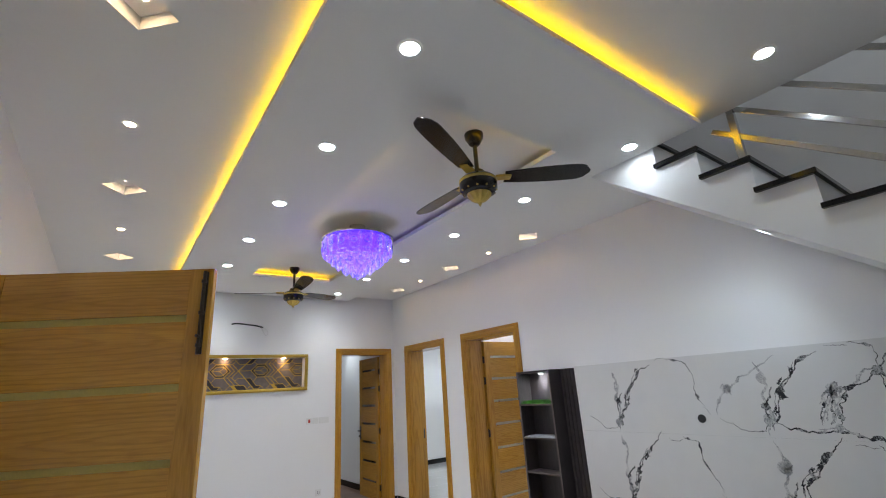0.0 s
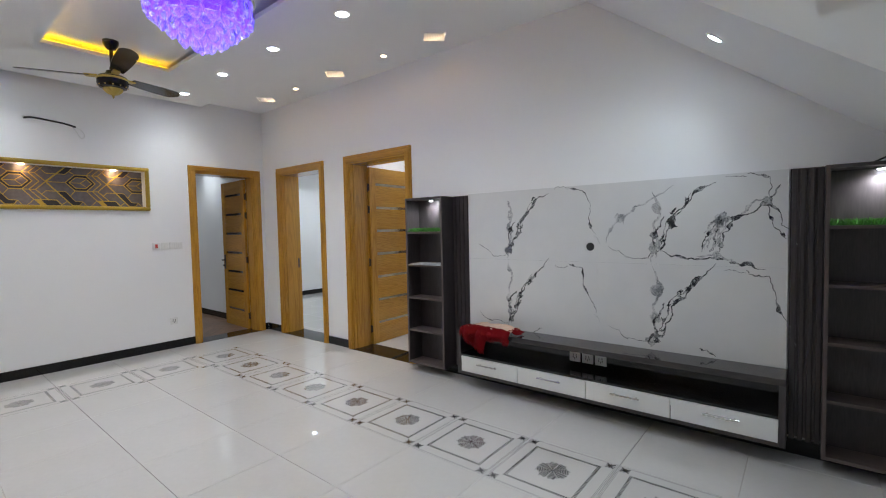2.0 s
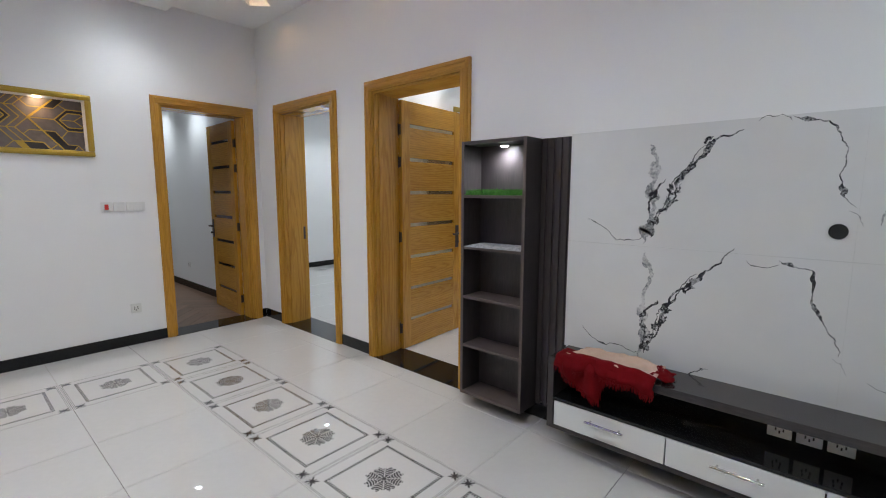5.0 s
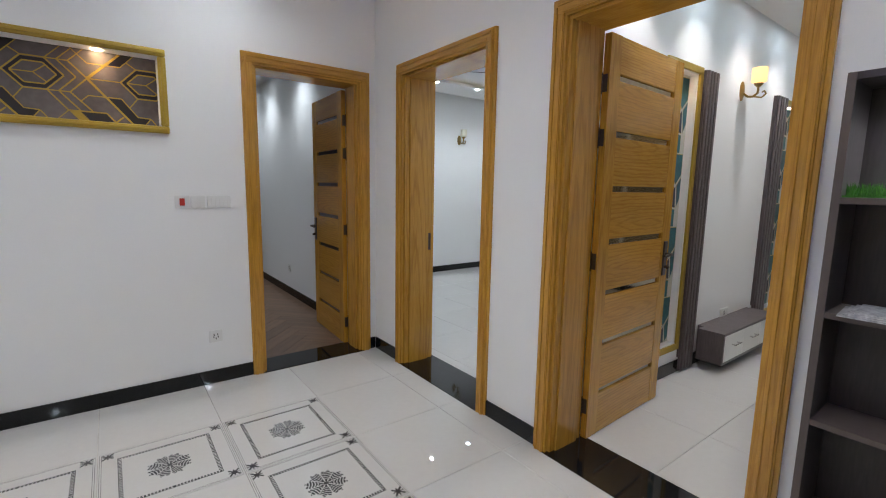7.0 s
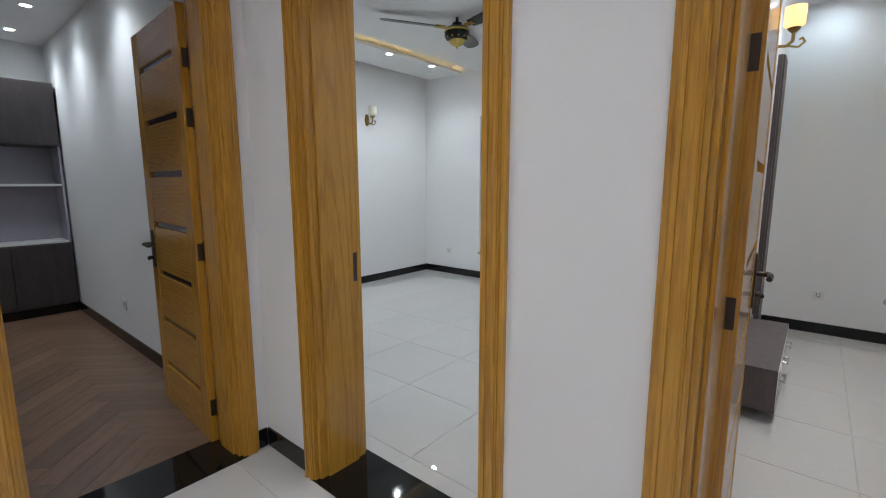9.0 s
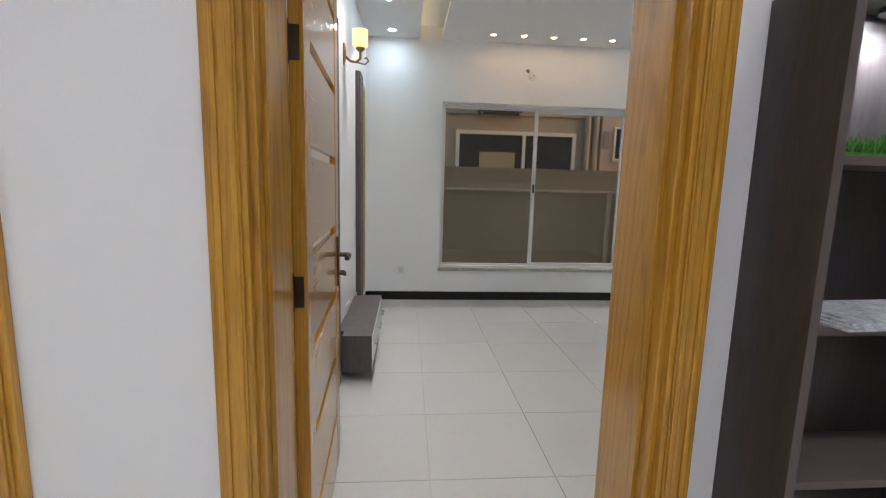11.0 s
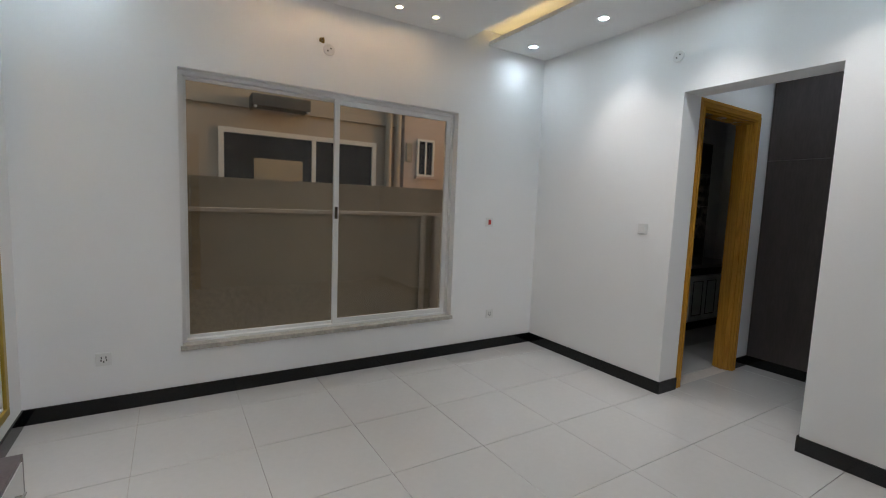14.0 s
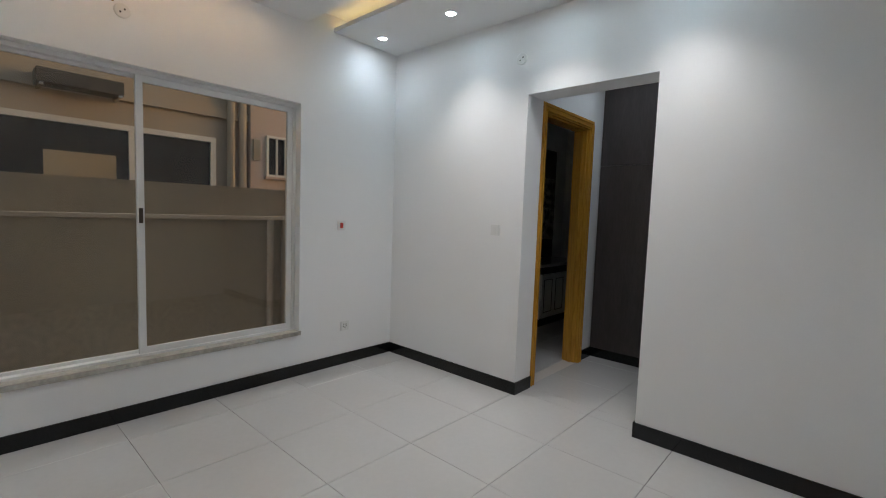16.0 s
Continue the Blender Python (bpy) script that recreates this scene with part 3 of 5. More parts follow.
def downlight(x, y, z, r, material, label, group):
    t = thing("downlight", pose(x, y, z), label, "downlight", group)
    part("rim", lathe(bmesh.new(), [(r, 0.0), (r + 0.014, 0.0), (r + 0.012, -0.006), (r, -0.007)], 24, caps=False), CEIL, t)
    part("lens", lathe(bmesh.new(), [(r, 0.0), (r, -0.004)], 24), material, t, "lit lens")
    if material in (LED_WHITE, LED_ROOM):
        if group not in BEAMS:
            watts, cone, tone = {"hall downlights": (BEAM_HALL, 136, (0.935, 0.97, 0.98)), "bedroom downlights": (BEAM_ROOM, 98, (1.0, 0.968, 0.958)), "study downlights": (34.0, 120, (0.84, 0.93, 1.0)), "stair downlights": (6.0, 62, (0.74, 0.89, 1.0)), "dressing downlights": (13.0, 130, (0.76, 0.89, 1.0)), "soffit light": (17.0, 140, (0.74, 0.89, 1.0)), "rear hall downlights": (42.0, 150, (0.78, 0.91, 1.0)), "window wall downlights": (4.5, 160, (0.66, 0.87, 1.0)), "stairwell downlights": (60.0, 140, (0.93, 0.96, 1.0))}.get(group, (BEAM_FAR, 125, (0.84, 0.93, 1.0)))
            ld = bpy.data.lights.new("beam", "SPOT")
            ld.energy, ld.spot_size, ld.spot_blend, ld.shadow_soft_size, ld.color = watts, radians(cone), 1.0, 0.03, tone
            BEAMS[group] = ld
        lamp = new("beam", BEAMS[group])
        lamp.parent = t
        lamp.location = (0, 0, -0.012)
    return t


for x in (0.70, 2.44):
    for y in (0.90, 1.89, 2.88, 3.87, 4.86, 5.84):
        downlight(x, y, LOW, 0.044, LED_WHITE, "round cool white recessed ceiling light, lit", "stair downlights" if x > 2 and y < 1 else "hall downlights")
downlight(2.34, 0.04, HIGH, 0.044, LED_WHITE, "round cool white recessed ceiling light, lit", "stair downlights")
# unseen lamp behind the viewpoint, added to light the side of the stairs
downlight(0.7, -1.6, HIGH, 0.044, LED_WHITE, "round cool white recessed ceiling light, lit", "rear hall downlights")
# unseen upper-floor lamps, added to brighten the wall behind the railing
for y in (-0.4, -2.2):
    downlight(3.0, y, 6.0, 0.044, LED_WHITE, "round cool white recessed ceiling light, lit", "stairwell downlights")
for y in (2.34, 4.29):
    downlight(-0.31, y, HIGH, 0.028, LED_WARM, "small warm ceiling spot, lit", "small warm spots")
for y in (3.41, 4.97):
    downlight(3.38, y, HIGH, 0.022, LED_WARM, "small warm ceiling spot, lit", "small warm spots")
for cx, cy in LEFT_SQ + RIGHT_SQ:
    downlight(cx, cy, HIGH + 0.07, 0.026, LED_WARM, "small warm spot in a diamond ceiling recess, lit", "small warm spots")
# x = 5.28 and 4.48: unseen lamps, added in line to brighten the walls
for xs, ys, zc in ((6.08, 0.81, 2.95), (6.87, 0.81, 2.95), (7.67, 0.81, 2.95), (5.28, 0.81, 2.95), (7.67, 4.25, 2.95), (6.87, 4.25, 2.95), (6.08, 4.25, 2.95), (5.28, 4.25, 2.95), (4.48, 4.25, 2.95)):
    downlight(xs, ys, zc, 0.036, LED_WHITE if xs > 7.5 else LED_ROOM, "round cool white recessed ceiling light, lit", "window wall downlights" if xs > 7.5 else "bedroom downlights")
for k in range(5):
    downlight(7.65, 1.88 + k * 0.325, 2.95, 0.024, LED_WARM, "small warm ceiling spot, lit", "window spots")
# (4.9, 8.37) and (4.6, 5.4) are unseen, added to brighten the room
for xs, ys in ((6.54, 8.37), (7.31, 8.36), (5.77, 8.37), (7.4, 5.4), (6.6, 5.4), (5.77, 5.4), (4.9, 8.37), (4.6, 5.4)):
    downlight(xs, ys, 2.95, 0.036, LED_WHITE, "round cool white recessed ceiling light, lit", "second bedroom downlights")
downlight(7.65, 7.36, 2.95, 0.024, LED_WARM, "small warm ceiling spot, lit", "window spots")
for xs, ys in ((3.39, 9.35), (3.39, 8.1), (1.9, 9.35), (1.9, 8.1), (3.39, 10.25)):
    downlight(xs, ys, 2.85, 0.036, LED_WHITE, "round cool white recessed ceiling light, lit", "study downlights")


downlight(5.95, -0.55, 3.08, 0.036, LED_WHITE, "round cool white recessed ceiling light, lit", "dressing downlights")


def strip_light(x0, x1, y0, y1, z, material=LED_COVE):
    t = thing("cove_light", pose((x0 + x1) / 2, (y0 + y1) / 2, z), "yellow led strip hidden in the ceiling cove, lit", "led strip", "cove strips")
    part("strip", bx((x0 - x1) / 2, (x1 - x0) / 2, (y0 - y1) / 2, (y1 - y0) / 2, 0.0, 0.008), material, t)


zc = LOW + 0.036
strip_light(IX0 + 0.004, IX0 + 0.014, IY0 + 0.03, IY1, zc)
strip_light(IX0 + 0.05, 2.55, IY0 + 0.004, IY0 + 0.014, zc)
strip_light(IX1 - 0.03, IX1 - 0.02, 1.35, 2.2, zc)
strip_light(RX0, RX1, RY1 + 0.02, RY1 + 0.03, zc)
strip_light(1.28, RX1, RY0 - 0.03, RY0 - 0.02, zc)
strip_light(RX0 - 0.03, RX0 - 0.02, 1.75, RY1, zc, LED_DIM)
for yb in (Y3S, Y2S):
    strip_light(5.0, X8 - 0.02, yb + 0.66, yb + 0.67, 2.986, LED_DIM)
    strip_light(5.0, X8 - 0.02, yb + 3.57, yb + 3.58, 2.986, LED_DIM)


# ---- media wall ----
slab = thing("marble_panel", pose(XW, 1.3725, 0.535), "white polished marble wall panel with bold charcoal veins", "wall panel")
for k, (y0, y1) in enumerate(((-1.2, -0.0113), (-0.0109, 1.2325))):
    for z0, z1 in ((0.0, 0.6365), (0.6370, 1.25)):
        part("slab", bx(-0.03, -0.001, y0, y1, z0, z1, 0.0004), MARBLE, slab)


def vein(ends, width, seed, material, steps=5):
    """A jagged vein between two or more rough ends, roughened by midpoint displacement, with swelling width."""
    rnd = random.Random(seed)
    pts = [Vector(p) for p in ends]
    amp = 0.055
    for _ in range(steps):
        nxt = [pts[0]]
        for a, b in zip(pts, pts[1:]):
            d = b - a
            nrm = Vector((-d.y, d.x))
            nxt += [(a + b) / 2 + nrm * rnd.uniform(-1, 1) * 0.13 + Vector((rnd.uniform(-1, 1), rnd.uniform(-1, 1))) * amp * 0.25, b]
        pts, amp = nxt, amp * 0.5
    bm = bmesh.new()
    n = len(pts)
    lo, hi = [], []
    ws = rnd.uniform(0, 9)
    for i, p in enumerate(pts):
        d = (pts[min(i + 1, n - 1)] - pts[max(i - 1, 0)])
        nrm = Vector((-d.y, d.x)).normalized() if d.length > 1e-6 else Vector((0, 1))
        f = i / (n - 1)
        swell = 0.25 + max(0.0, noise.noise(Vector((f * 6 + ws, seed, 0)))) * 2.6
        w = width * min(1, 8 * f, 8 * (1 - f)) * swell * rnd.uniform(0.85, 1.15) + 0.0008
        off = 0.6 * w * noise.noise(Vector((f * 17, seed, 3)))
        for lst, s in ((lo, -1), (hi, 1)):
            q = p + nrm * (s * w + off)
            lst.append(bm.verts.new((-0.0306 - 0.00002 * (seed % 7), q.x, q.y)))
    for i in range(n - 1):
        bm.faces.new((lo[i], lo[i + 1], hi[i + 1], hi[i]))
    part("vein", bm, material, slab)


def print_slab(dy, dz, seed):
    """The vein print that every slab carries."""
    top = 0.0 if dz == 0 else -0.08
    dark = [(0.40, 0.66 + top), (0.53, 0.52), (0.67, 0.34), (0.71, 0.21), (0.81, 0.05)]
    P = lambda pts: [(a + dy, b + dz) for a, b in pts]
    vein(P(dark), 0.013, seed, VEIN)
    vein(P([(a + 0.02, b) for a, b in dark[1:]]), 0.006, seed + 1, VEIN)
    vein(P([(0.80, 0.62 + top), (0.765, 0.45), (0.795, 0.30), (0.775, 0.15), (0.81, 0.02)]), 0.030, seed + 2, VEIN_PALE)
    vein(P([(0.72, 0.36), (0.79, 0.22), (0.775, 0.06)]), 0.016, seed + 3, VEIN)
    vein(P([(1.12, 0.145), (0.98, 0.06), (0.82, 0.055)]), 0.0028, seed + 4, VEIN, 4)
    vein(P([(0.23, 0.62), (0.11, 0.585), (0.06, 0.365), (0.0, 0.235)]), 0.006, seed + 5, VEIN)
    vein(P([(0.35, 0.61), (0.23, 0.60)]), 0.0016, seed + 6, VEIN, 4)
    vein(P([(0.02, 0.22), (-0.03, 0.16)]), 0.0014, seed + 7, VEIN_PALE, 4)
    for k in range(9):
        rnd = random.Random(seed * 31 + k)
        f = rnd.random()
        a, b = dark[1 + int(f * 3)], dark[2 + int(f * 3)]
        c = Vector(a).lerp(Vector(b), rnd.random()) + Vector((rnd.uniform(-0.012, 0.03), rnd.uniform(-0.02, 0.02)))
        e = c + Vector((rnd.uniform(-0.05, -0.01), rnd.uniform(0.02, 0.06)))
        vein(P([tuple(c), tuple(e)]), rnd.uniform(0.008, 0.016), seed + 10 + k, VEIN, 4)


print_slab(0.0, 0.0, 100)
print_slab(0.0, 0.625, 140)
print_slab(-1.215, 0.0, 180)
print_slab(-1.215, 0.625, 220)
vein([(-0.56, 1.20), (-0.29, 1.06), (-0.157, 0.95), (-0.08, 0.79)], 0.020, 261, VEIN_PALE)
vein([(-0.74, 0.86), (-0.82, 0.96), (-0.95, 0.97), (-1.10, 1.07)], 0.022, 262, VEIN_PALE)
vein([(-0.78, 0.93), (-0.93, 0.96), (-1.10, 1.07), (-1.16, 1.16)], 0.013, 263, VEIN)
for k in range(7):
    vein([(-0.73 - 0.016 * k, 0.73 + 0.012 * (k % 3)), (-0.775 - 0.013 * k, 0.86), (-0.82 - 0.018 * k, 0.97 - 0.01 * (k % 2))], 0.010, 280 + k, VEIN_PALE if k % 3 else VEIN)
vein([(-1.10, 1.07), (-1.12, 0.92), (-1.19, 0.82)], 0.007, 270, VEIN)
vein([(-0.46, 0.74), (-0.64, 0.68), (-0.80, 0.69), (-0.90, 0.66), (-1.09, 0.62)], 0.014, 266, VEIN)
vein([(-0.70, 0.70), (-0.84, 0.71), (-0.94, 0.66)], 0.016, 267, VEIN_PALE)
vein([(0.47, 0.05), (0.56, 0.0)], 0.005, 268, VEIN, 4)
vein([(-0.72, 0.06), (-0.82, 0.015)], 0.006, 269, VEIN, 4)
part("cable_hole", cyl(bmesh.new(), (-0.034, 0.045, 0.76), (-0.028, 0.045, 0.76), 0.032, seg=24), DARKHOLE, slab, "round dark cable grommet")

unit = thing("media_unit", pose(3.415, 1.37, 0.0), "floating dark grey media unit with white drawers", "tv unit")
W2 = 1.205
part("top", bx(0, 0.255, -W2, W2, 0.50, 0.54, 0.002), TOPGLOSS, unit)
part("side", bx(0.001, 0.255, -W2, -W2 + 0.035, 0.13, 0.50, 0.002), GREYWOOD, unit)
part("side", bx(0.001, 0.255, W2 - 0.035, W2, 0.13, 0.50, 0.002), GREYWOOD, unit)
part("bottom", bx(0.001, 0.255, -W2 + 0.035, W2 - 0.035, 0.13, 0.152, 0.002), GREYWOOD, unit)
part("shelf", bx(0.004, 0.255, -W2 + 0.035, W2 - 0.035, 0.296, 0.314, 0.002), BLACKGLOSS, unit)
part("back", bx(0.235, 0.25, -W2 + 0.035, W2 - 0.035, 0.314, 0.50), BLACKGLOSS, unit)
for k in range(4):
    y0 = -W2 + 0.037 + k * 0.584
    dr = part("drawer", bx(0.002, 0.022, y0, y0 + 0.578, 0.155, 0.293, 0.002), WHITEGLOSS, unit, "white gloss drawer front")
    yc = y0 + 0.289
    bm = bmesh.new()
    cyl(bm, (-0.026, yc - 0.10, 0.245), (-0.026, yc + 0.10, 0.245), 0.006, seg=10)
    for q in (-0.075, 0.075):
        cyl(bm, (-0.026, yc + q, 0.245), (0.003, yc + q, 0.245), 0.005, seg=8)
    part("handle", bm, STEEL, dr, "steel bar handle", True)


def fluted(name, y0, y1, x, z0, z1):
    t = thing(name, pose(x, y0, z0), "dark grey fluted wood strip panel", "wall panel", "fluted strips")
    w = y1 - y0
    part("backing", bx(0.012, 0.03, 0, w, 0.02, z1 - z0), GREYWOOD, t)
    n = max(3, round(w / 0.045))
    for k in range(n):
        c = (k + 0.5) * w / n
        part("rib", bx(0, 0.014, c - w / n * 0.33, c + w / n * 0.33, 0, z1 - z0, 0.005), GREYWOOD, t)


fluted("fluted_panel", 2.61, 2.80, XW - 0.031, 0.10, 1.775)
fluted("fluted_panel", 0.0, 0.165, XW - 0.031, 0.10, 1.785)


SHELF_BEAM = bpy.data.lights.new("beam", "SPOT")
SHELF_BEAM.energy, SHELF_BEAM.spot_size, SHELF_BEAM.spot_blend, SHELF_BEAM.shadow_soft_size, SHELF_BEAM.color = 14.0, radians(165), 1.0, 0.015, (0.85, 0.93, 1.0)


def tower(y0, y1, label):
    """Open display shelf with five compartments, grass mat in the top one and a spot above it."""
    t = thing("display_shelf", pose(3.50, y0, 0.085), label, "shelf", "display shelves")
    w, h, d = y1 - y0, 1.69, 0.199
    for a, b in ((0, 0.02), (w - 0.02, w)):
        sd = part("side", bx(0.001, d, a, b, 0, h, 0.001), GREYWOOD, t)
        part("edge_band", bx(-0.001, 0.001, a, b, 0, h), GREYEDGE, sd)
    part("back", bx(d - 0.012, d, 0.02, w - 0.02, 0.02, h - 0.02), GREYWOOD, t)
    part("top", bx(0, d, 0.02, w - 0.02, h - 0.02, h, 0.001), GREYWOOD, t)
    part("bottom", bx(0, d, 0.02, w - 0.02, 0, 0.02, 0.001), GREYEDGE, t)
    for k in range(1, 5):
        part("shelf", bx(0.002, d - 0.012, 0.02, w - 0.02, k * 0.333, k * 0.333 + 0.018, 0.001), GREYEDGE, t)
    sp = part("spot", cyl(bmesh.new(), (0.135, w / 2, h - 0.032), (0.135, w / 2, h - 0.02), 0.036, seg=24), STEEL, t, "round steel shelf spot")
    part("lens", cyl(bmesh.new(), (0.135, w / 2, h - 0.034), (0.135, w / 2, h - 0.032), 0.022, seg=20), LED_SHELF, sp, "lit lens")
    lamp = new("beam", SHELF_BEAM)
    lamp.parent = t
    lamp.location = (0.135, w / 2, h - 0.04)
    g = bmesh.new()
    rnd = random.Random(4)
    box(g, 0.004, d - 0.014, 0.022, w - 0.022, 4 * 0.333 + 0.0185, 4 * 0.333 + 0.024)
    for _ in range(1500):
        x, y = rnd.uniform(0.0, d - 0.016), rnd.uniform(0.024, w - 0.024)
        a = rnd.uniform(0, 6.28)
        z = 4 * 0.333 + 0.022
        q = Vector((math.cos(a), math.sin(a), 0)) * 0.003
        tip = Vector((x + rnd.uniform(-0.012, 0.012), y + rnd.uniform(-0.012, 0.012), z + rnd.uniform(0.018, 0.042)))
        g.faces.new([g.verts.new(Vector((x, y, z)) - q), g.verts.new(Vector((x, y, z)) + q), g.verts.new(tip)])
    part("grass_mat", g, GRASS, t, "green artificial grass mat")
    return t


tower(2.80, 3.28, "tall dark grey open display shelf with lit grass top")
tower(-0.475, 0.005, "tall dark grey open display shelf with lit grass top")


stub = thing("cable_stub", pose(3.62, -0.22, 1.776), "short black cable end on top of the shelf", "cable")
part("cable", tube(bmesh.new(), [(0.03, 0.06, 0.004), (0.0, 0.02, 0.006), (-0.02, -0.03, 0.03), (-0.03, -0.05, 0.045)], 0.005), DARKHOLE, stub)


# ---- windows ----
def window(name, y0, y1, z0, z1):
    w = thing(name, pose(X8, y0, z0), "white aluminium sliding window with bronze tinted glass", "window", kind="structure")
    W, H = y1 - y0, z1 - z0
    f = 0.03
    for a in ((0, W, 0, f), (0, W, H - f, H), (0, f, f, H - f), (W - f, W, f, H - f)):
        part("window_frame", bx(0.075, 0.165, *a, 0.003), ALU, w)
    mid = W / 2
    for k, (a, b) in enumerate(((f, mid + 0.02), (mid - 0.02, W - f))):
        x, e = 0.086 + 0.035 * k, 0.042 - 0.022 * k
        s = part("sash", bmesh_frame(x, x + 0.028, a, b, f, H - f, e), ALU, w)
        g = part("pane", bx(x + 0.012, x + 0.016, a + e, b - e, f + e, H - f - e), TINTED, s)
        g.visible_shadow = False
    part("window_sill", bx(-0.016, 0.075, -0.012, W + 0.012, -0.022, 0.014, 0.003), mat("stained stone sill", (0.55, 0.52, 0.47), 0.5, scale=8, fine=40, vary=0.2), w)
    part("latch", bx(0.076, 0.086, mid - 0.012, mid + 0.012, H * 0.48, H * 0.48 + 0.10, 0.003), BRONZE, w)
    return w


def bmesh_frame(x0, x1, a, b, c, d, t):
    bm = bmesh.new()
    for q in ((a, b, c, c + t), (a, b, d - t, d), (a, a + t, c + t, d - t), (b - t, b, c + t, d - t)):
        box(bm, x0, x1, *q)
    return bm


window("window_1", 1.455, 3.685, 0.375, 2.29)
window("window_2", 5.74, 7.98, 0.375, 2.33)


# ---- fans and chandelier ----
def fan(m, label, turn, drop=0.0):
    t = thing("ceiling_fan", m, label, "ceiling fan", "ceiling fans")
    part("canopy", lathe(bmesh.new(), [(0.0, 0.0), (0.062, 0.0), (0.06, -0.03), (0.035, -0.075), (0.02, -0.08)]), FANBROWN, t, smooth=True)
    part("rod", cyl(bmesh.new(), (0, 0, -0.07), (0, 0, -0.19 - drop), 0.014), FANBROWN, t)
    part("motor", lathe(bmesh.new(), [(0.02, -0.17), (0.045, -0.18), (0.055, -0.215), (0.10, -0.225), (0.118, -0.242), (0.119, -0.30), (0.105, -0.328), (0.07, -0.34)]), FANBROWN, t, smooth=True).location.z = -drop
    part("band", lathe(bmesh.new(), [(0.117, -0.244), (0.1205, -0.246), (0.1205, -0.262), (0.117, -0.264)], caps=False), GOLD, t, "gold band round the motor", True).location.z = -drop
    bm = lathe(bmesh.new(), [(0.078, -0.336), (0.075, -0.35), (0.055, -0.374), (0.03, -0.388), (0.012, -0.394), (0.010, -0.405), (0.0, -0.425)], 24)
    for k, v in enumerate(bm.verts):
        if v.co.z < -0.34 and int(round(math.atan2(v.co.y, v.co.x) / (2 * math.pi / 24))) % 2:
            v.co.x *= 0.9
            v.co.y *= 0.9
    part("finial", bm, GOLD, t, "ribbed gold dome with a pointed tip").location.z = -drop
    for k in range(12):
        b = 2 * math.pi * (k + 0.5) / 12
        st = part("stud", lathe(bmesh.new(), [(0.007, 0.0), (0.005, -0.004), (0.0, -0.006)], 8), GOLD, t)
        st.matrix_basis = pose(0.112 * math.cos(b), 0.112 * math.sin(b), -0.318 - drop, 0, -40, math.degrees(b))
    for k in range(3):
        a = radians(turn + 120 * k)
        bm = bmesh.new()
        n = 17
        rows = []
        for i in range(n):
            f = i / (n - 1)
            x = 0.16 + f * 0.56
            hw = (0.050 + 0.022 * math.sin(f * 2.4)) * (1 if f < 0.84 else math.sqrt(max(0.03, 1 - ((f - 0.84) / 0.16) ** 2)))
            rows.append([bm.verts.new((x, s * hw, -0.275 - s * hw * 0.22 + z)) for s in (-1, -0.4, 0.4, 1) for z in (0.003,)] + [bm.verts.new((x, s * hw, -0.275 - s * hw * 0.22 - 0.003)) for s in (1, 0.4, -0.4, -1)])
        for p, q in zip(rows, rows[1:]):
            for j in range(8):
                bm.faces.new((p[j], p[(j + 1) % 8], q[(j + 1) % 8], q[j]))
        bm.faces.new(rows[0])
        bm.faces.new(rows[-1][::-1])
        bl = part("blade", bm, FANBROWN, t, smooth=True)
        bl.matrix_basis = pose(0, 0, 0.045 - drop, 0, -2.5, math.degrees(a))
        ir = part("blade_iron", bx(0.10, 0.20, -0.028, 0.028, -0.284, -0.268, 0.003), GOLD_PAINT, t)
        ir.matrix_basis = pose(0, 0, 0.045 - drop, 0, -2.5, math.degrees(a))
    return t


fan(pose(1.51, 1.42, HIGH), "dark brown three-blade ceiling fan with gold dome", 87, 0.09)
fan(pose(1.50, 4.98, HIGH), "dark brown three-blade ceiling fan with gold dome", 25, 0.09)
fan(pose(6.13, 7.0, 3.08), "dark brown three-blade ceiling fan with gold dome", 143)

ch = thing("chandelier", pose(1.57, 3.3, HIGH) @ Matrix.Diagonal((0.94, 0.94, 0.93, 1)), "round crystal chandelier lit purple, hanging from the ceiling tray", "chandelier")
part("ceiling_plate", lathe(bmesh.new(), [(0.0, 0.0), (0.085, 0.0), (0.08, -0.045), (0.02, -0.055), (0.014, -0.15), (0.0, -0.15)]), STEEL, ch, smooth=True)
part("ring", lathe(bmesh.new(), [(0.33, -0.15), (0.368, -0.15), (0.368, -0.166), (0.33, -0.175), (0.33, -0.15)], 48, caps=False), STEEL, ch, "polished steel ring")
part("plate", lathe(bmesh.new(), [(0.34, -0.155), (0.34, -0.16)], 48), STEEL, ch)
PURPLE_GLASS = glassy("purple lit crystal", (0.34, 0.20, 1.0), 0.2)
pb = PURPLE_GLASS.node_tree.nodes["Principled BSDF"]
pb.inputs["Emission Color"].default_value, pb.inputs["Emission Strength"].default_value = (0.10, 0.03, 1.0, 1), 0.75
PALE_GLASS = glassy("pale violet crystal", (0.72, 0.64, 1.0), 0.1)
pb = PALE_GLASS.node_tree.nodes["Principled BSDF"]
pb.inputs["Emission Color"].default_value, pb.inputs["Emission Strength"].default_value = (0.12, 0.07, 1.0, 1), 0.62
# unseen glowing ring, added under the plate inside the crystals
part("glow_ring", lathe(bmesh.new(), [(0.15, -0.175), (0.19, -0.175), (0.19, -0.162), (0.15, -0.162)], 32, caps=False), LED_PURPLE, ch, "unseen purple glow ring inside the crystals")
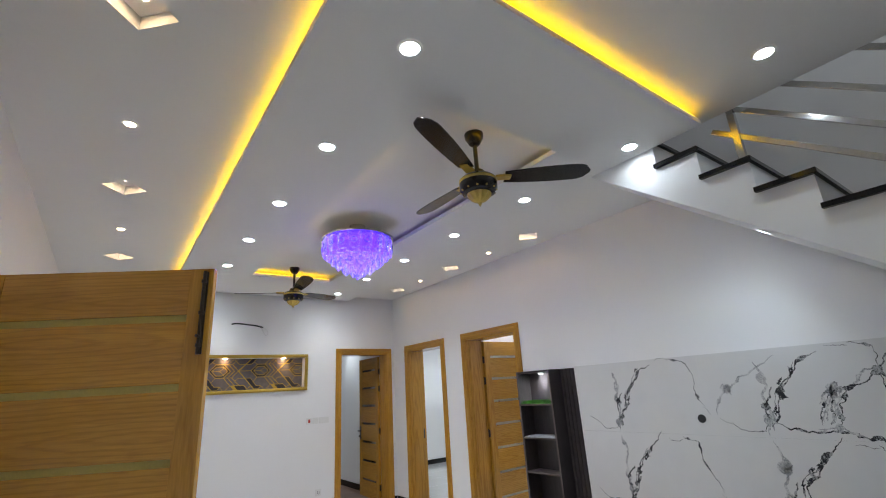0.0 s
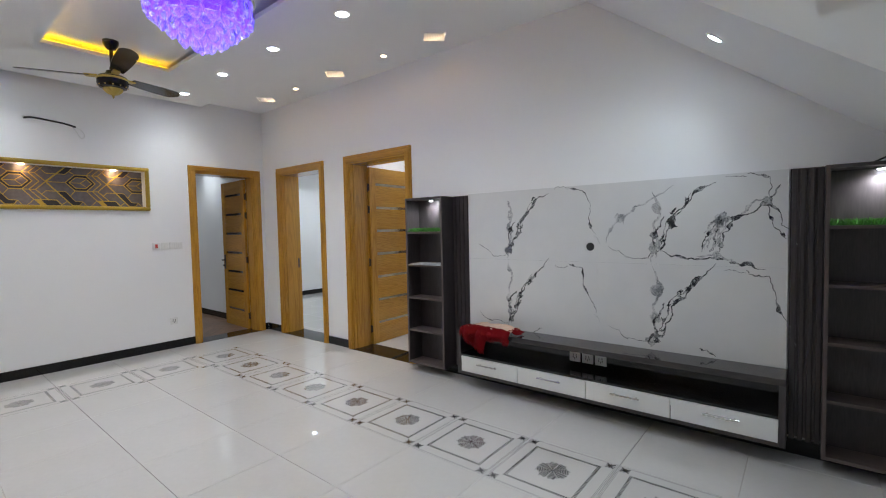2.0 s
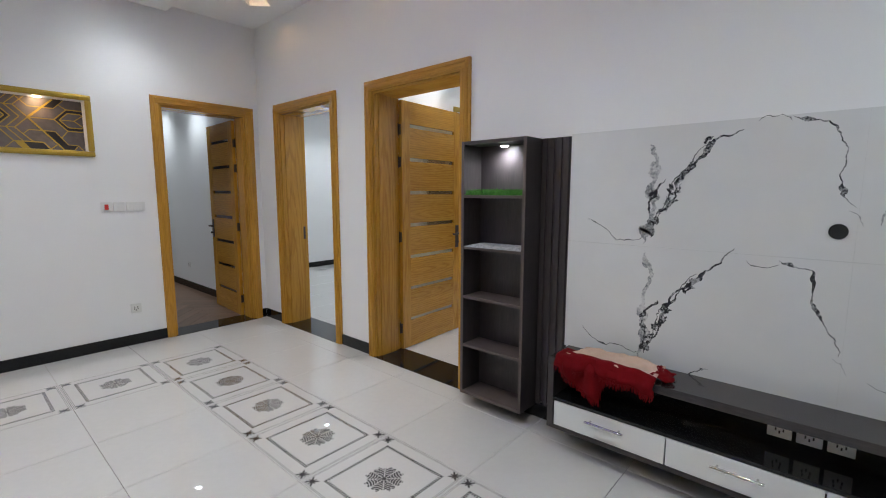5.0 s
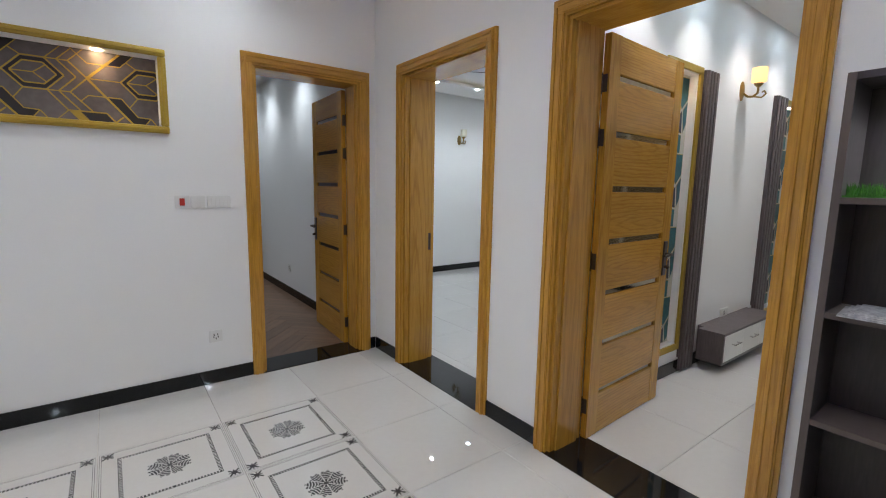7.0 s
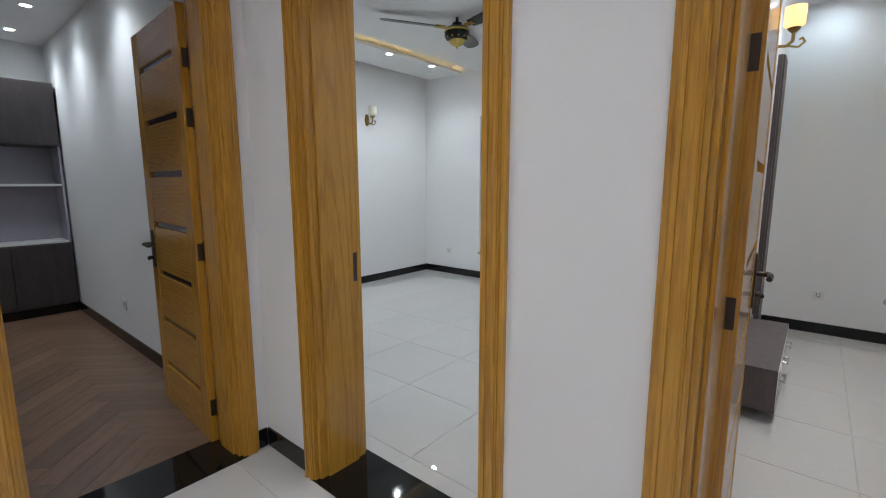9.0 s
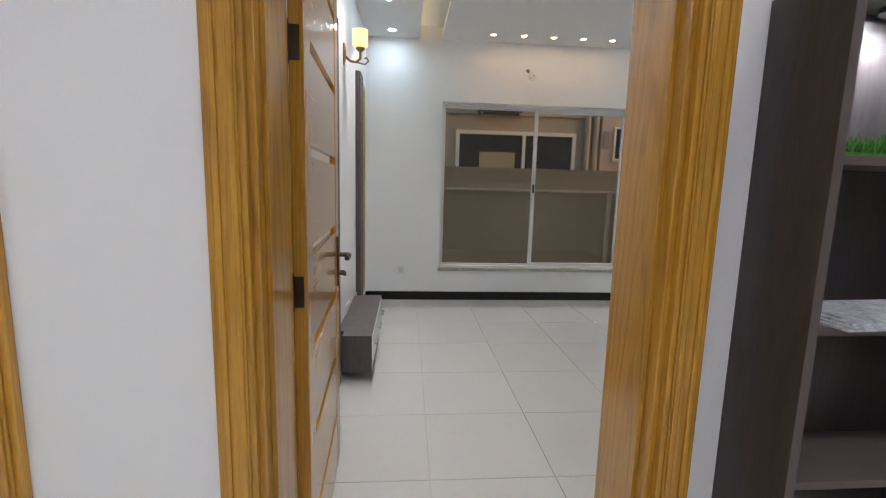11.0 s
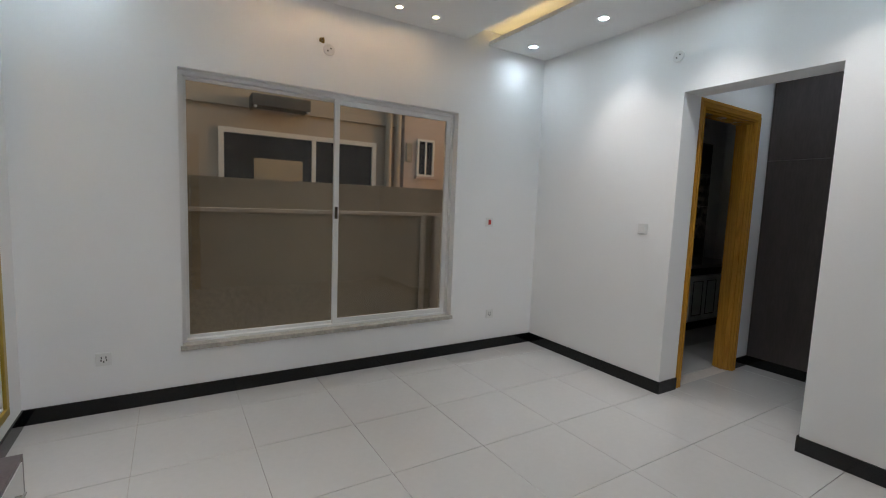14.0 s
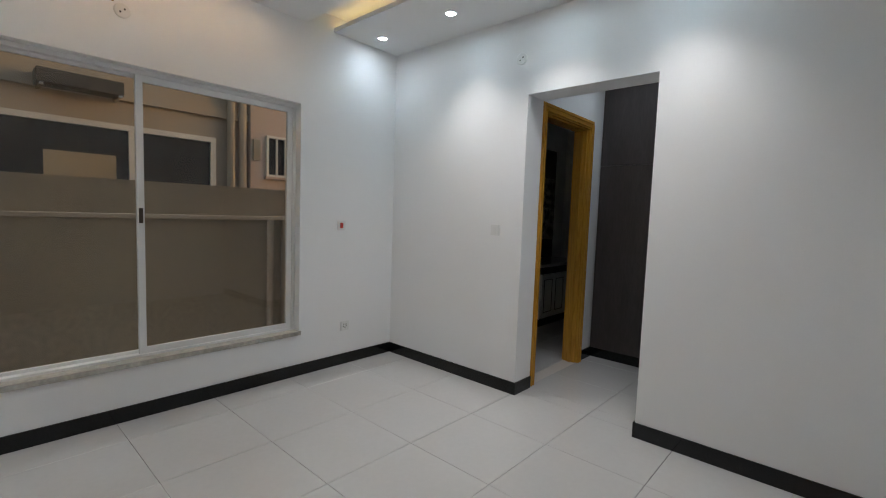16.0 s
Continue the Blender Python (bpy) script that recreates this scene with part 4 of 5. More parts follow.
for k in range(16):
    a = 2 * math.pi * k / 16
    part("led", lathe(bmesh.new(), [(0.011, -0.175), (0.011, -0.187)], 10, (0.325 * math.cos(a), 0.325 * math.sin(a), 0)), LED_PURPLE, ch, "lit purple led")
for ring, (rad, z0, ln, cnt) in enumerate(((0.335, -0.175, 0.17, 18), (0.30, -0.235, 0.14, 16), (0.255, -0.305, 0.125, 15), (0.205, -0.355, 0.115, 12), (0.14, -0.40, 0.12, 9), (0.06, -0.43, 0.12, 5))):
    w = math.pi * rad / cnt * 0.96
    bm = lathe(bmesh.new(), [(0.002, 0.0), (w * 0.9, -0.006), (w, -ln * 0.12), (w, -ln * 0.78), (w * 0.75, -ln * 0.94), (0.0, -ln)] if ring < 2 else [(0.002, 0.0), (w * 0.8, -0.012), (w, -ln * 0.35), (w, -ln * 0.6), (w * 0.6, -ln * 0.86), (0.0, -ln)], 12)
    cm = bpy.data.meshes.new("crystal")
    bm.to_mesh(cm)
    bm.free()
    cm.materials.append(PURPLE_GLASS if ring < 2 else PALE_GLASS)
    tm = bpy.data.meshes.new("medallion")
    bm = bmesh.new()
    bmesh.ops.create_circle(bm, segments=12, radius=0.5)
    lathe(bm, [(w * 0.42, -0.004), (w * 0.52, 0.0), (w * 0.42, 0.004)], 14, caps=False)
    bmesh.ops.delete(bm, geom=[v for v in bm.verts if not v.link_faces], context="VERTS")
    bm.to_mesh(tm)
    bm.free()
    tm.materials.append(STEEL)
    for k in range(cnt):
        a = 2 * math.pi * (k + 0.5 * (ring % 2)) / cnt
        ob = new("crystal", cm)
        ob.parent = ch
        ob.matrix_basis = pose(rad * math.cos(a), rad * math.sin(a), z0, 0, 0, math.degrees(a)) @ Matrix.Diagonal((0.4, 1, 1, 1))
        if ring in (0, 3):
            md = new("medallion", tm)
            md.parent = ch
            md.matrix_basis = pose((rad + w * 0.42) * math.cos(a), (rad + w * 0.42) * math.sin(a), z0 - ln * 0.5, 0, 90, math.degrees(a))
part("drop", lathe(bmesh.new(), [(0.0, -0.54), (0.016, -0.555), (0.012, -0.57), (0.0, -0.58)], 10), PALE_GLASS, ch)
part("stem", cyl(bmesh.new(), (0, 0, -0.16), (0, 0, -0.545), 0.012), STEEL, ch)

# ---- stairs ----
RISE, RUN, NOSE_Y, NOSE_Z = 0.193, 0.257, 0.55, 3.0
stairs = thing("staircase", pose(2.6, 0, 0), "white plastered staircase with black granite treads", "staircase", kind="structure")
prof, y, z = [], NOSE_Y + 0.02 + 4 * RUN, NOSE_Z + 4 * RISE - 0.03
prof.append((y, z))
k = -4
while z > 0.01:
    ry = NOSE_Y + 0.02 - k * RUN
    tz = max(0.0, NOSE_Z - (k + 1) * RISE - 0.03)
    prof += [(ry, z), (ry, tz)]
    z, k = tz, k + 1
last = k
SOFF = lambda yy: 2.13 + 0.75 * yy
prof += [(-2.84, 0.0)] if prof[-1][0] < -2.84 else []
prof += [(NOSE_Y + 0.02 + 4 * RUN, SOFF(NOSE_Y + 0.02 + 4 * RUN))]
bm = bmesh.new()
clean = [p for i, p in enumerate(prof) if i == 0 or (Vector(p) - Vector(prof[i - 1])).length > 1e-4]
A = [bm.verts.new((0.0, p, q)) for p, q in clean]
B = [bm.verts.new((1.1, p, q)) for p, q in clean]
bm.faces.new(A)
bm.faces.new(B[::-1])
for i in range(len(A)):
    j = (i + 1) % len(A)
    bm.faces.new((A[i], A[j], B[j], B[i]))
part("body", bm, WHITE_WALL, stairs)
for k in range(-3, last):
    ty, tz = NOSE_Y - k * RUN, NOSE_Z - k * RISE
    if tz > 0.05:
        part("tread", bx(-0.03, 1.1, ty, ty + RUN + 0.03, tz - 0.03, tz, 0.004), GRANITE, stairs, "black granite tread")
rail = thing("stair_railing", pose(2.80, 0, 0), "polished steel stair railing with sloping bars", "railing")
for k in (0, 4, 8, 12):
    ty, tz = NOSE_Y - k * RUN + 0.10 - 0.257, NOSE_Z - k * RISE - RISE
    part("post", bx(-0.02, 0.02, ty - 0.02, ty + 0.02, tz, tz + 0.95, 0.002), STEEL, rail)
for h in (0.22, 0.42, 0.64, 0.90):
    p = lambda yy: (0, yy, NOSE_Z - (NOSE_Y - yy) * 0.75 - 0.05 + h)
    bm = bmesh.new()
    a, b = Vector(p(0.52)), Vector(p(-2.9))
    ob = part("bar", box(bm, -0.008, 0.008, -(a - b).length / 2, (a - b).length / 2, -0.017, 0.017, 0.002), STEEL, rail)
    ob.matrix_basis = Matrix.Translation((a + b) / 2) @ Matrix.Rotation(math.atan2(a.z - b.z, a.y - b.y), 4, "X")
dl = downlight(3.15, 0.5, SOFF(0.5), 0.04, LED_WHITE, "round cool white light in the stair soffit, lit", "soffit light")
dl.matrix_world = pose(3.15, 0.5, SOFF(0.5), 36.9, 0, 0)
# grass under the stairs
g = bmesh.new()
rnd = random.Random(9)
box(g, 2.92, 5.08, -2.58, -0.51, 0.0, 0.012)
structure("grass_border", bx(2.88, XW - 0.013, -0.50, -0.47, 0, 0.03, 0.002), GRANITE, "black granite border of the grass bed", "border")
for _ in range(14000):
    x, y = rnd.uniform(2.93, 5.05), rnd.uniform(-1.9, -0.52)
    a = rnd.uniform(0, 6.28)
    q = Vector((math.cos(a), math.sin(a), 0)) * 0.004
    c = Vector((x, y, 0.011))
    g.faces.new([g.verts.new(c - q), g.verts.new(c + q), g.verts.new(c + Vector((rnd.uniform(-0.015, 0.015), rnd.uniform(-0.015, 0.015), rnd.uniform(0.02, 0.04))))])
tagged(part("artificial_grass", g, GRASS), "green artificial grass carpet under the stairs", "grass", kind="stuff")

# ---- wall niche with the geometric panel ----
ART_BG = mat("mauve grey wallpaper", (0.135, 0.118, 0.116), 0.5, scale=4, fine=30, dark=(0.085, 0.073, 0.073))
ART_BLACK = mat("black wallpaper print", (0.014, 0.012, 0.013), 0.5)
ART_GOLD = mat("gold foil wallpaper line", (0.50, 0.34, 0.05), 0.35, 0.5, fine=90)
nic = thing("wall_niche_panel", pose(0.75, YN, 1.80), "black and gold geometric panel in a gold framed lit niche", "wall art")
NW, NH = 1.40, 0.43
for a in ((-0.045, NW + 0.045, -0.045, 0.0), (-0.045, NW + 0.045, NH, NH + 0.045), (-0.045, 0.0, 0.0, NH), (NW, NW + 0.045, 0.0, NH)):
    fr = part("frame", bx(a[0], a[1], -0.026, -0.001, a[2], a[3], 0.010), GOLD_PAINT, nic, "rounded gold moulding")
    e = 0.014
    part("bead", bx(a[0] + e, a[1] - e, -0.034, -0.024, a[2] + e, a[3] - e, 0.004), GOLD_PAINT, fr)
part("panel", bx(0.0, NW, 0.11, 0.12, 0, NH), ART_BG, nic)


def ribbon(pts, w, material, layer, name):
    """A flat printed line through points on the panel, cut at its edges."""
    bm = bmesh.new()
    for (x0, z0), (x1, z1) in zip(pts, pts[1:]):
        a, b = Vector((x0, z0)), Vector((x1, z1))
        t0, t1 = 0.0, 1.0
        d = b - a
        for c, dc, hi in ((a.x, d.x, NW), (a.y, d.y, NH)):
            if abs(dc) < 1e-6:
                if c < 0 or c > hi:
                    t1 = -1
                continue
            u, v = sorted(((0 - c) / dc, (hi - c) / dc))
            t0, t1 = max(t0, u), min(t1, v)
        if t1 - t0 < 0.02:
            continue
        p, q = a + d * t0, a + d * t1
        n = Vector((-d.y, d.x)).normalized() * w / 2
        y = 0.1095 - layer * 0.0006
        bm.faces.new([bm.verts.new((r.x, y, min(max(r.y, 0), NH))) for r in (p - n, q - n, q + n, p + n)])
    if bm.faces:
        part(name, bm, material, nic)
    else:
        bm.free()


def patch(pts, material, name, depth=0.1094):
    """A flat printed shape on the panel, cut at its edges."""
    bm = bmesh.new()
    bm.faces.new([bm.verts.new((x, depth, z)) for x, z in pts])
    for at, out in (((0, 0, 0), (-1, 0, 0)), ((NW, 0, 0), (1, 0, 0)), ((0, 0, 0), (0, 0, -1)), ((0, 0, NH), (0, 0, 1))):
        bmesh.ops.bisect_plane(bm, geom=bm.verts[:] + bm.edges[:] + bm.faces[:], plane_co=at, plane_no=out, clear_outer=True)
    if bm.faces:
        part(name, bm, material, nic)
    else:
        bm.free()


def ring(w, h, r):
    """A six-sided ring of half width w and half height h round the middle of a cell."""
    return [(0.302 + x, z) for x, z in ((-w, 0), (r - w, h), (w - r, h), (w, 0), (w - r, -h), (r - w, -h), (-w, 0))]


# the print repeats every 0.545 m; each cell starts at a crossing of two broad gold lines
for k in range(4):
    at = lambda pts: [(x - 0.595 + 0.545 * k, z + 0.262) for x, z in pts]
    patch(at(ring(0.128, 0.083, 0.078)[:-1]), ART_BLACK, "black_ring")
    patch(at([(-0.045, -0.2), (0.08, -0.2), (0.125, -0.262), (0.005, -0.262)]), ART_BLACK, "black_band")
    patch(at([(0.095, -0.105), (0.165, -0.105), (0.245, -0.21), (0.31, -0.213), (0.285, -0.25), (0.215, -0.25)]), ART_BLACK, "black_band")
    patch(at([(0.10, 0.095), (0.175, 0.095), (0.24, 0.168), (0.168, 0.168)]), ART_BLACK, "black_band")
    patch(at([(-0.10, -0.197), (-0.045, -0.197), (0.01, -0.262), (-0.045, -0.262)]), ART_GOLD, "gold_band")
    for w, lines in ((0.016, ([(0, 0), (0.168, 0.168)],)),
                     (0.013, ([(0, 0), (0.225, -0.262)],)),
                     (0.008, (ring(0.136, 0.09, 0.085), ring(0.102, 0.06, 0.058), [(-0.085, 0.09), (0, 0), (-0.085, -0.09), (0.02, -0.197)],
                              [(-0.137, 0.09), (-0.052, 0), (-0.137, -0.09), (-0.04, -0.197)], [(-0.19, -0.09), (-0.10, -0.197), (0.085, -0.197), (0.128, -0.25), (0.17, -0.212)])),
                     (0.0065, ([(-0.19, 0.09), (-0.085, 0.09), (-0.01, 0.168)], [(-0.19, -0.09), (-0.085, -0.09)], [(-0.19, 0.09), (-0.115, 0.168)], [(-0.137, 0.09), (-0.062, 0.168)],
                               [(0, 0), (0.166, 0)], [(-0.07, 0.168), (0.005, 0.09), (0.168, 0.09), (0.24, 0.168)], [(0.25, 0.09), (0.20, 0.125)])),
                     (0.006, ([(-0.035, -0.135), (0.0, -0.10), (0.165, -0.10), (0.245, -0.205), (0.315, -0.21), (0.35, -0.255)], [(0.205, -0.152), (0.25, -0.09)],
                              [(0.21, -0.25), (0.285, -0.25), (0.315, -0.21)], [(0.385, -0.262), (0.445, -0.197)], [(0.2, 0), (0.30, 0), (0.36, 0.05)], [(0.30, 0), (0.36, -0.05)]))):
        for pts in lines:
            ribbon(at(pts), w, ART_GOLD, 2, "gold_line")
    patch(at(ring(0.102, 0.06, 0.058)[:-1]), ART_BG, "leaf_field", 0.1090)
NICHE_BEAM = bpy.data.lights.new("beam", "SPOT")
NICHE_BEAM.energy, NICHE_BEAM.spot_size, NICHE_BEAM.spot_blend, NICHE_BEAM.shadow_soft_size, NICHE_BEAM.color = 2.2, radians(120), 1.0, 0.015, (1.0, 0.66, 0.36)
for x in (0.30, 1.10):
    part("spot", cyl(bmesh.new(), (x, 0.055, NH - 0.006), (x, 0.055, NH), 0.024, seg=16), LED_WARM, nic, "lit warm spot")
    lamp = new("beam", NICHE_BEAM)
    lamp.parent = nic
    lamp.location = (x, 0.055, NH - 0.012)

# loose cable on the wall
def strand(name, pts, r, material, label, cat):
    cu = bpy.data.curves.new(name, "CURVE")
    cu.dimensions, cu.bevel_depth, cu.bevel_resolution = "3D", r, 3
    sp = cu.splines.new("NURBS")
    sp.points.add(len(pts) - 1)
    for q, p in zip(sp.points, pts):
        q.co = (*p, 1)
    sp.use_endpoint_u, sp.order_u = True, 3
    cu.materials.append(material)
    ob = new(name + "_curve", cu)
    me = bpy.data.meshes.new_from_object(ob.evaluated_get(bpy.context.evaluated_depsgraph_get()))
    bpy.data.objects.remove(ob)
    o = new(name, me)
    return tagged(o, label, cat)


strand("cable_bundle", [(1.09, YN - 0.0, 2.70), (1.12, YN - 0.05, 2.71), (1.28, YN - 0.07, 2.69), (1.42, YN - 0.06, 2.68), (1.50, YN - 0.04, 2.66)], 0.010, DARKHOLE, "black taped cable bundle hanging from the wall", "cable")
strand("loose_wire", [(1.49, YN - 0.04, 2.66), (1.56, YN - 0.03, 2.64), (1.59, YN - 0.02, 2.57), (1.55, YN - 0.015, 2.54), (1.52, YN - 0.02, 2.60), (1.47, YN - 0.04, 2.67)], 0.004, SWITCH, "thin white loose wire loop", "cable")


# ---- switches and sockets ----
def plate(m, w, h, kind, label):
    """Wall plate in the local xz plane that faces -y."""
    t = thing("wall_socket" if kind == "socket" else "wall_switch", m, label, "socket" if kind == "socket" else "switch")
    part("plate", bx(-w / 2, w / 2, -0.009, 0, -h / 2, h / 2, 0.003), SWITCH, t)
    if kind == "socket":
        for dx, dz in ((-0.012, 0.012), (0.012, 0.012), (0, -0.016), (-0.014, -0.006), (0.014, -0.006)):
            part("pin_hole", bx(dx - 0.003, dx + 0.003, -0.0096, -0.0085, dz - 0.007, dz + 0.007), DARKHOLE, t)
    elif kind == "red":
        part("rocker", bx(-0.015, 0.015, -0.014, -0.008, -0.024, 0.024, 0.002), RED, t, "red rocker")
    elif kind == "knob":
        part("knob", cyl(bmesh.new(), (0, -0.008, 0), (0, -0.02, 0), 0.012, seg=16), SWITCH, t)
    elif kind == "rockers":
        for k in range(6):
            x = -w / 2 + (k + 0.5) * w / 6
            part("rocker", bx(x - w / 14, x + w / 14, -0.012, -0.008, -h * 0.36, h * 0.36, 0.001), SWITCH, t)
    else:
        part("rocker", bx(-0.02, 0.02, -0.012, -0.008, -0.03, 0.03, 0.002), SWITCH, t)
    return t


FN, FE, FW, FS = 0, -90, 90, 180
plate(pose(2.24, YN, 1.315), 0.086, 0.086, "red", "white wall switch plate with a red rocker")
plate(pose(2.335, YN, 1.315), 0.086, 0.086, "knob", "white wall plate with a small knob")
plate(pose(2.465, YN, 1.315), 0.15, 0.086, "rockers", "wide white wall plate with six rockers")
plate(pose(2.40, YN, 0.35), 0.086, 0.086, "socket", "white wall socket above the baseboard")
for y in (1.54, 1.435, 1.33):
    plate(pose(3.648, y, 0.40, 0, 0, -90), 0.09, 0.086, "socket", "white wall socket inside the media unit")
for y, z, kd, lb in ((4.13, 0.36, "socket", "white wall socket under the window"), (0.99, 0.36, "socket", "white wall socket beside the window"), (1.046, 1.29, "red", "white wall switch with a red rocker by the window")):
    plate(pose(X8, y, z, 0, 0, -90), 0.086, 0.086, kd, lb)
plate(pose(X8, 8.55, 0.36, 0, 0, -90), 0.086, 0.086, "socket", "white wall socket in the second bedroom")
plate(pose(XW, 8.75, 0.36, 0, 0, -90), 0.086, 0.086, "socket", "white wall socket in the study")
plate(pose(6.64, Y3S, 1.31, 0, 0, 180), 0.086, 0.086, "plain", "white wall switch beside the passage")
plate(pose(6.25, Y3N, 0.36), 0.16, 0.086, "socket", "white double wall socket above the low cabinet")
for m, lb in ((pose(6.46, Y3S, 2.63, 90, 0, 180), "round white blanking plate above the passage"), (pose(X8, 2.67, 2.60, 90, 0, -90), "round white blanking plate above the window")):
    t = thing("ceiling_box_cover", m, lb, "cover plate")
    part("disc", lathe(bmesh.new(), [(0.045, 0.0), (0.045, 0.006), (0.04, 0.009)], 24), SWITCH, t)
    part("hole", lathe(bmesh.new(), [(0.006, 0.009), (0.006, 0.0096)], 10, (0.012, 0.01, 0)), DARKHOLE, t)
    part("hole", lathe(bmesh.new(), [(0.006, 0.009), (0.006, 0.0096)], 10, (-0.012, -0.01, 0)), DARKHOLE, t)
hk = thing("wall_hook", pose(X8, 2.73, 2.66), "small brass hook above the window", "hook")
part("hook", tube(bmesh.new(), [(0, 0, 0), (-0.05, 0, 0), (-0.06, 0, -0.02), (-0.05, 0, -0.035)], 0.008), BRASS, hk)
part("rose", cyl(bmesh.new(), (0, 0, 0), (-0.008, 0, 0), 0.018), BRASS, hk)


# ---- bedroom: niches, cabinet and sconces on the dividing wall ----
TEAL = mat("teal marbled wallpaper", (0.015, 0.13, 0.14), 0.45, scale=6, fine=40, dark=(0.004, 0.045, 0.06))
TEAL_FLAT = mat("plain teal wallpaper", (0.01, 0.135, 0.14), 0.45, vary=0.1, scale=5)
IVORY = mat("ivory wallpaper", (0.62, 0.58, 0.50), 0.5, vary=0.05)


def tall_niche(x0, x1, z0, z1, shift):
    """Shallow niche papered with teal, black and ivory shards that have gold edges."""
    t = thing("tall_wall_niche", pose(x0, Y3N, z0), "tall niche with teal and black wallpaper and gold trim", "wall niche", "tall niches")
    w, h, d = x1 - x0, z1 - z0, 0.055
    for a in ((0, w, 0, 0.012), (0, w, h - 0.012, h), (0, 0.012, 0.012, h - 0.012), (w - 0.012, w, 0.012, h - 0.012)):
        part("reveal", bx(a[0], a[1], 0.0, d, a[2], a[3]), WHITE_WALL, t)
    for a in ((-0.045, w + 0.045, -0.045, 0.004), (-0.045, w + 0.045, h - 0.004, h + 0.045), (-0.045, 0.004, 0.004, h - 0.004), (w - 0.004, w + 0.045, 0.004, h - 0.004)):
        part("trim", bx(a[0], a[1], -0.018, -0.0006, a[2], a[3], 0.006), GOLD_PAINT, t, "gold trim")
    part("panel", bx(0.0, w, d, 0.25, 0.0, h), IVORY, t)
    shapes = ((TEAL, ((0.35, 0), (0.98, 0), (0.98, 0.28), (0.78, 0.42))), (ART_BLACK, ((0.80, 0.43), (0.36, 0.69), (0.84, 0.73))), (TEAL_FLAT, ((0.36, 0.72), (0.84, 0.75), (0.84, 0.99), (0.42, 0.99))),
              (TEAL, ((0.98, 0.31), (0.83, 0.42), (0.88, 0.73), (0.98, 0.60))), (ART_BLACK, ((0.02, 0.0), (0.32, 0.02), (0.02, 0.2))), (TEAL, ((0.02, 0.24), (0.33, 0.06), (0.5, 0.3), (0.02, 0.5))),
              (TEAL_FLAT, ((0.02, 0.55), (0.40, 0.42), (0.3, 0.66))), (TEAL, ((0.02, 0.62), (0.32, 0.72), (0.36, 0.99), (0.02, 0.86))))
    period = 0.55
    top = h - 0.03 + shift
    while top > 0.1:
        for mt, poly in shapes:
            pts = [(0.012 + u * (w - 0.024), min(h - 0.014, max(0.014, top - v * period))) for u, v in poly]
            if max(q for _, q in pts) - min(q for _, q in pts) < 0.03:
                continue
            cx, cz = sum(p for p, _ in pts) / len(pts), sum(q for _, q in pts) / len(pts)
            for nm, m_, k, lift in (("gold_line", GOLD_PAINT, 1.0, 0.0012), ("shard", mt, 0.955, 0.0024)):
                bm = bmesh.new()
                bm.faces.new([bm.verts.new((cx + (p - cx) * k, d - lift, cz + (q - cz) * k)) for p, q in pts])
                part(nm, bm, m_, t)
        top -= period
    part("spot", cyl(bmesh.new(), (w / 2, 0.03, h - 0.02), (w / 2, 0.03, h - 0.012), 0.02, seg=14), LED_WARM, t, "lit warm spot")


for k, a in enumerate(NICHES):
    tall_niche(*a, 0.16 * k)
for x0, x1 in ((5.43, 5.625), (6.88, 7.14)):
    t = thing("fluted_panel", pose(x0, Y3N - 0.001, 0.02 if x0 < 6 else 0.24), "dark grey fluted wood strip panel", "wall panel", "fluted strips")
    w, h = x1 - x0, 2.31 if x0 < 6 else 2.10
    part("backing", bx(0, w, -0.03, -0.012, 0, h), GREYWOOD_LIT, t)
    part("backing", bx(0, w, -0.012, 0, 0.1, h), GREYWOOD_LIT, t)
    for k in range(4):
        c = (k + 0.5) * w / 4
        part("rib", bx(c - w / 12, c + w / 12, -0.045, -0.03, 0, h, 0.005), GREYWOOD_LIT, t)
cab = thing("low_cabinet", pose(5.665, Y3N - 0.001, 0.07), "floating grey wood cabinet with white drawers", "cabinet")
CW, CD = 1.14, 0.245
part("top", bx(0, CW, -CD, -0.046, 0.24, 0.26, 0.002), GREYWOOD_LIT, cab)
part("bottom", bx(0, CW, -CD, -0.046, 0, 0.02, 0.002), GREYWOOD_LIT, cab)
part("side", bx(0, 0.02, -CD, -0.046, 0.02, 0.24, 0.001), GREYWOOD_LIT, cab)
part("side", bx(CW - 0.02, CW, -CD, -0.046, 0.02, 0.24, 0.001), GREYWOOD_LIT, cab)
part("back", bx(0.1, CW - 0.02, -0.046, 0, 0.0, 0.26), GREYWOOD_LIT, cab)
for k in range(3):
    a = 0.022 + k * 0.366
    dr = part("drawer", bx(a, a + 0.362, -CD - 0.002, -CD + 0.018, 0.024, 0.237, 0.002), WHITEGLOSS, cab, "white gloss drawer front")
    bm = bmesh.new()
    cyl(bm, (a + 0.12, -CD - 0.028, 0.15), (a + 0.26, -CD - 0.028, 0.15), 0.006, seg=10)
    for q in (0.14, 0.24):
        cyl(bm, (a + q, -CD - 0.028, 0.15), (a + q, -CD, 0.15), 0.005, seg=8)
    part("handle", bm, STEEL, dr, "steel bar handle", True)


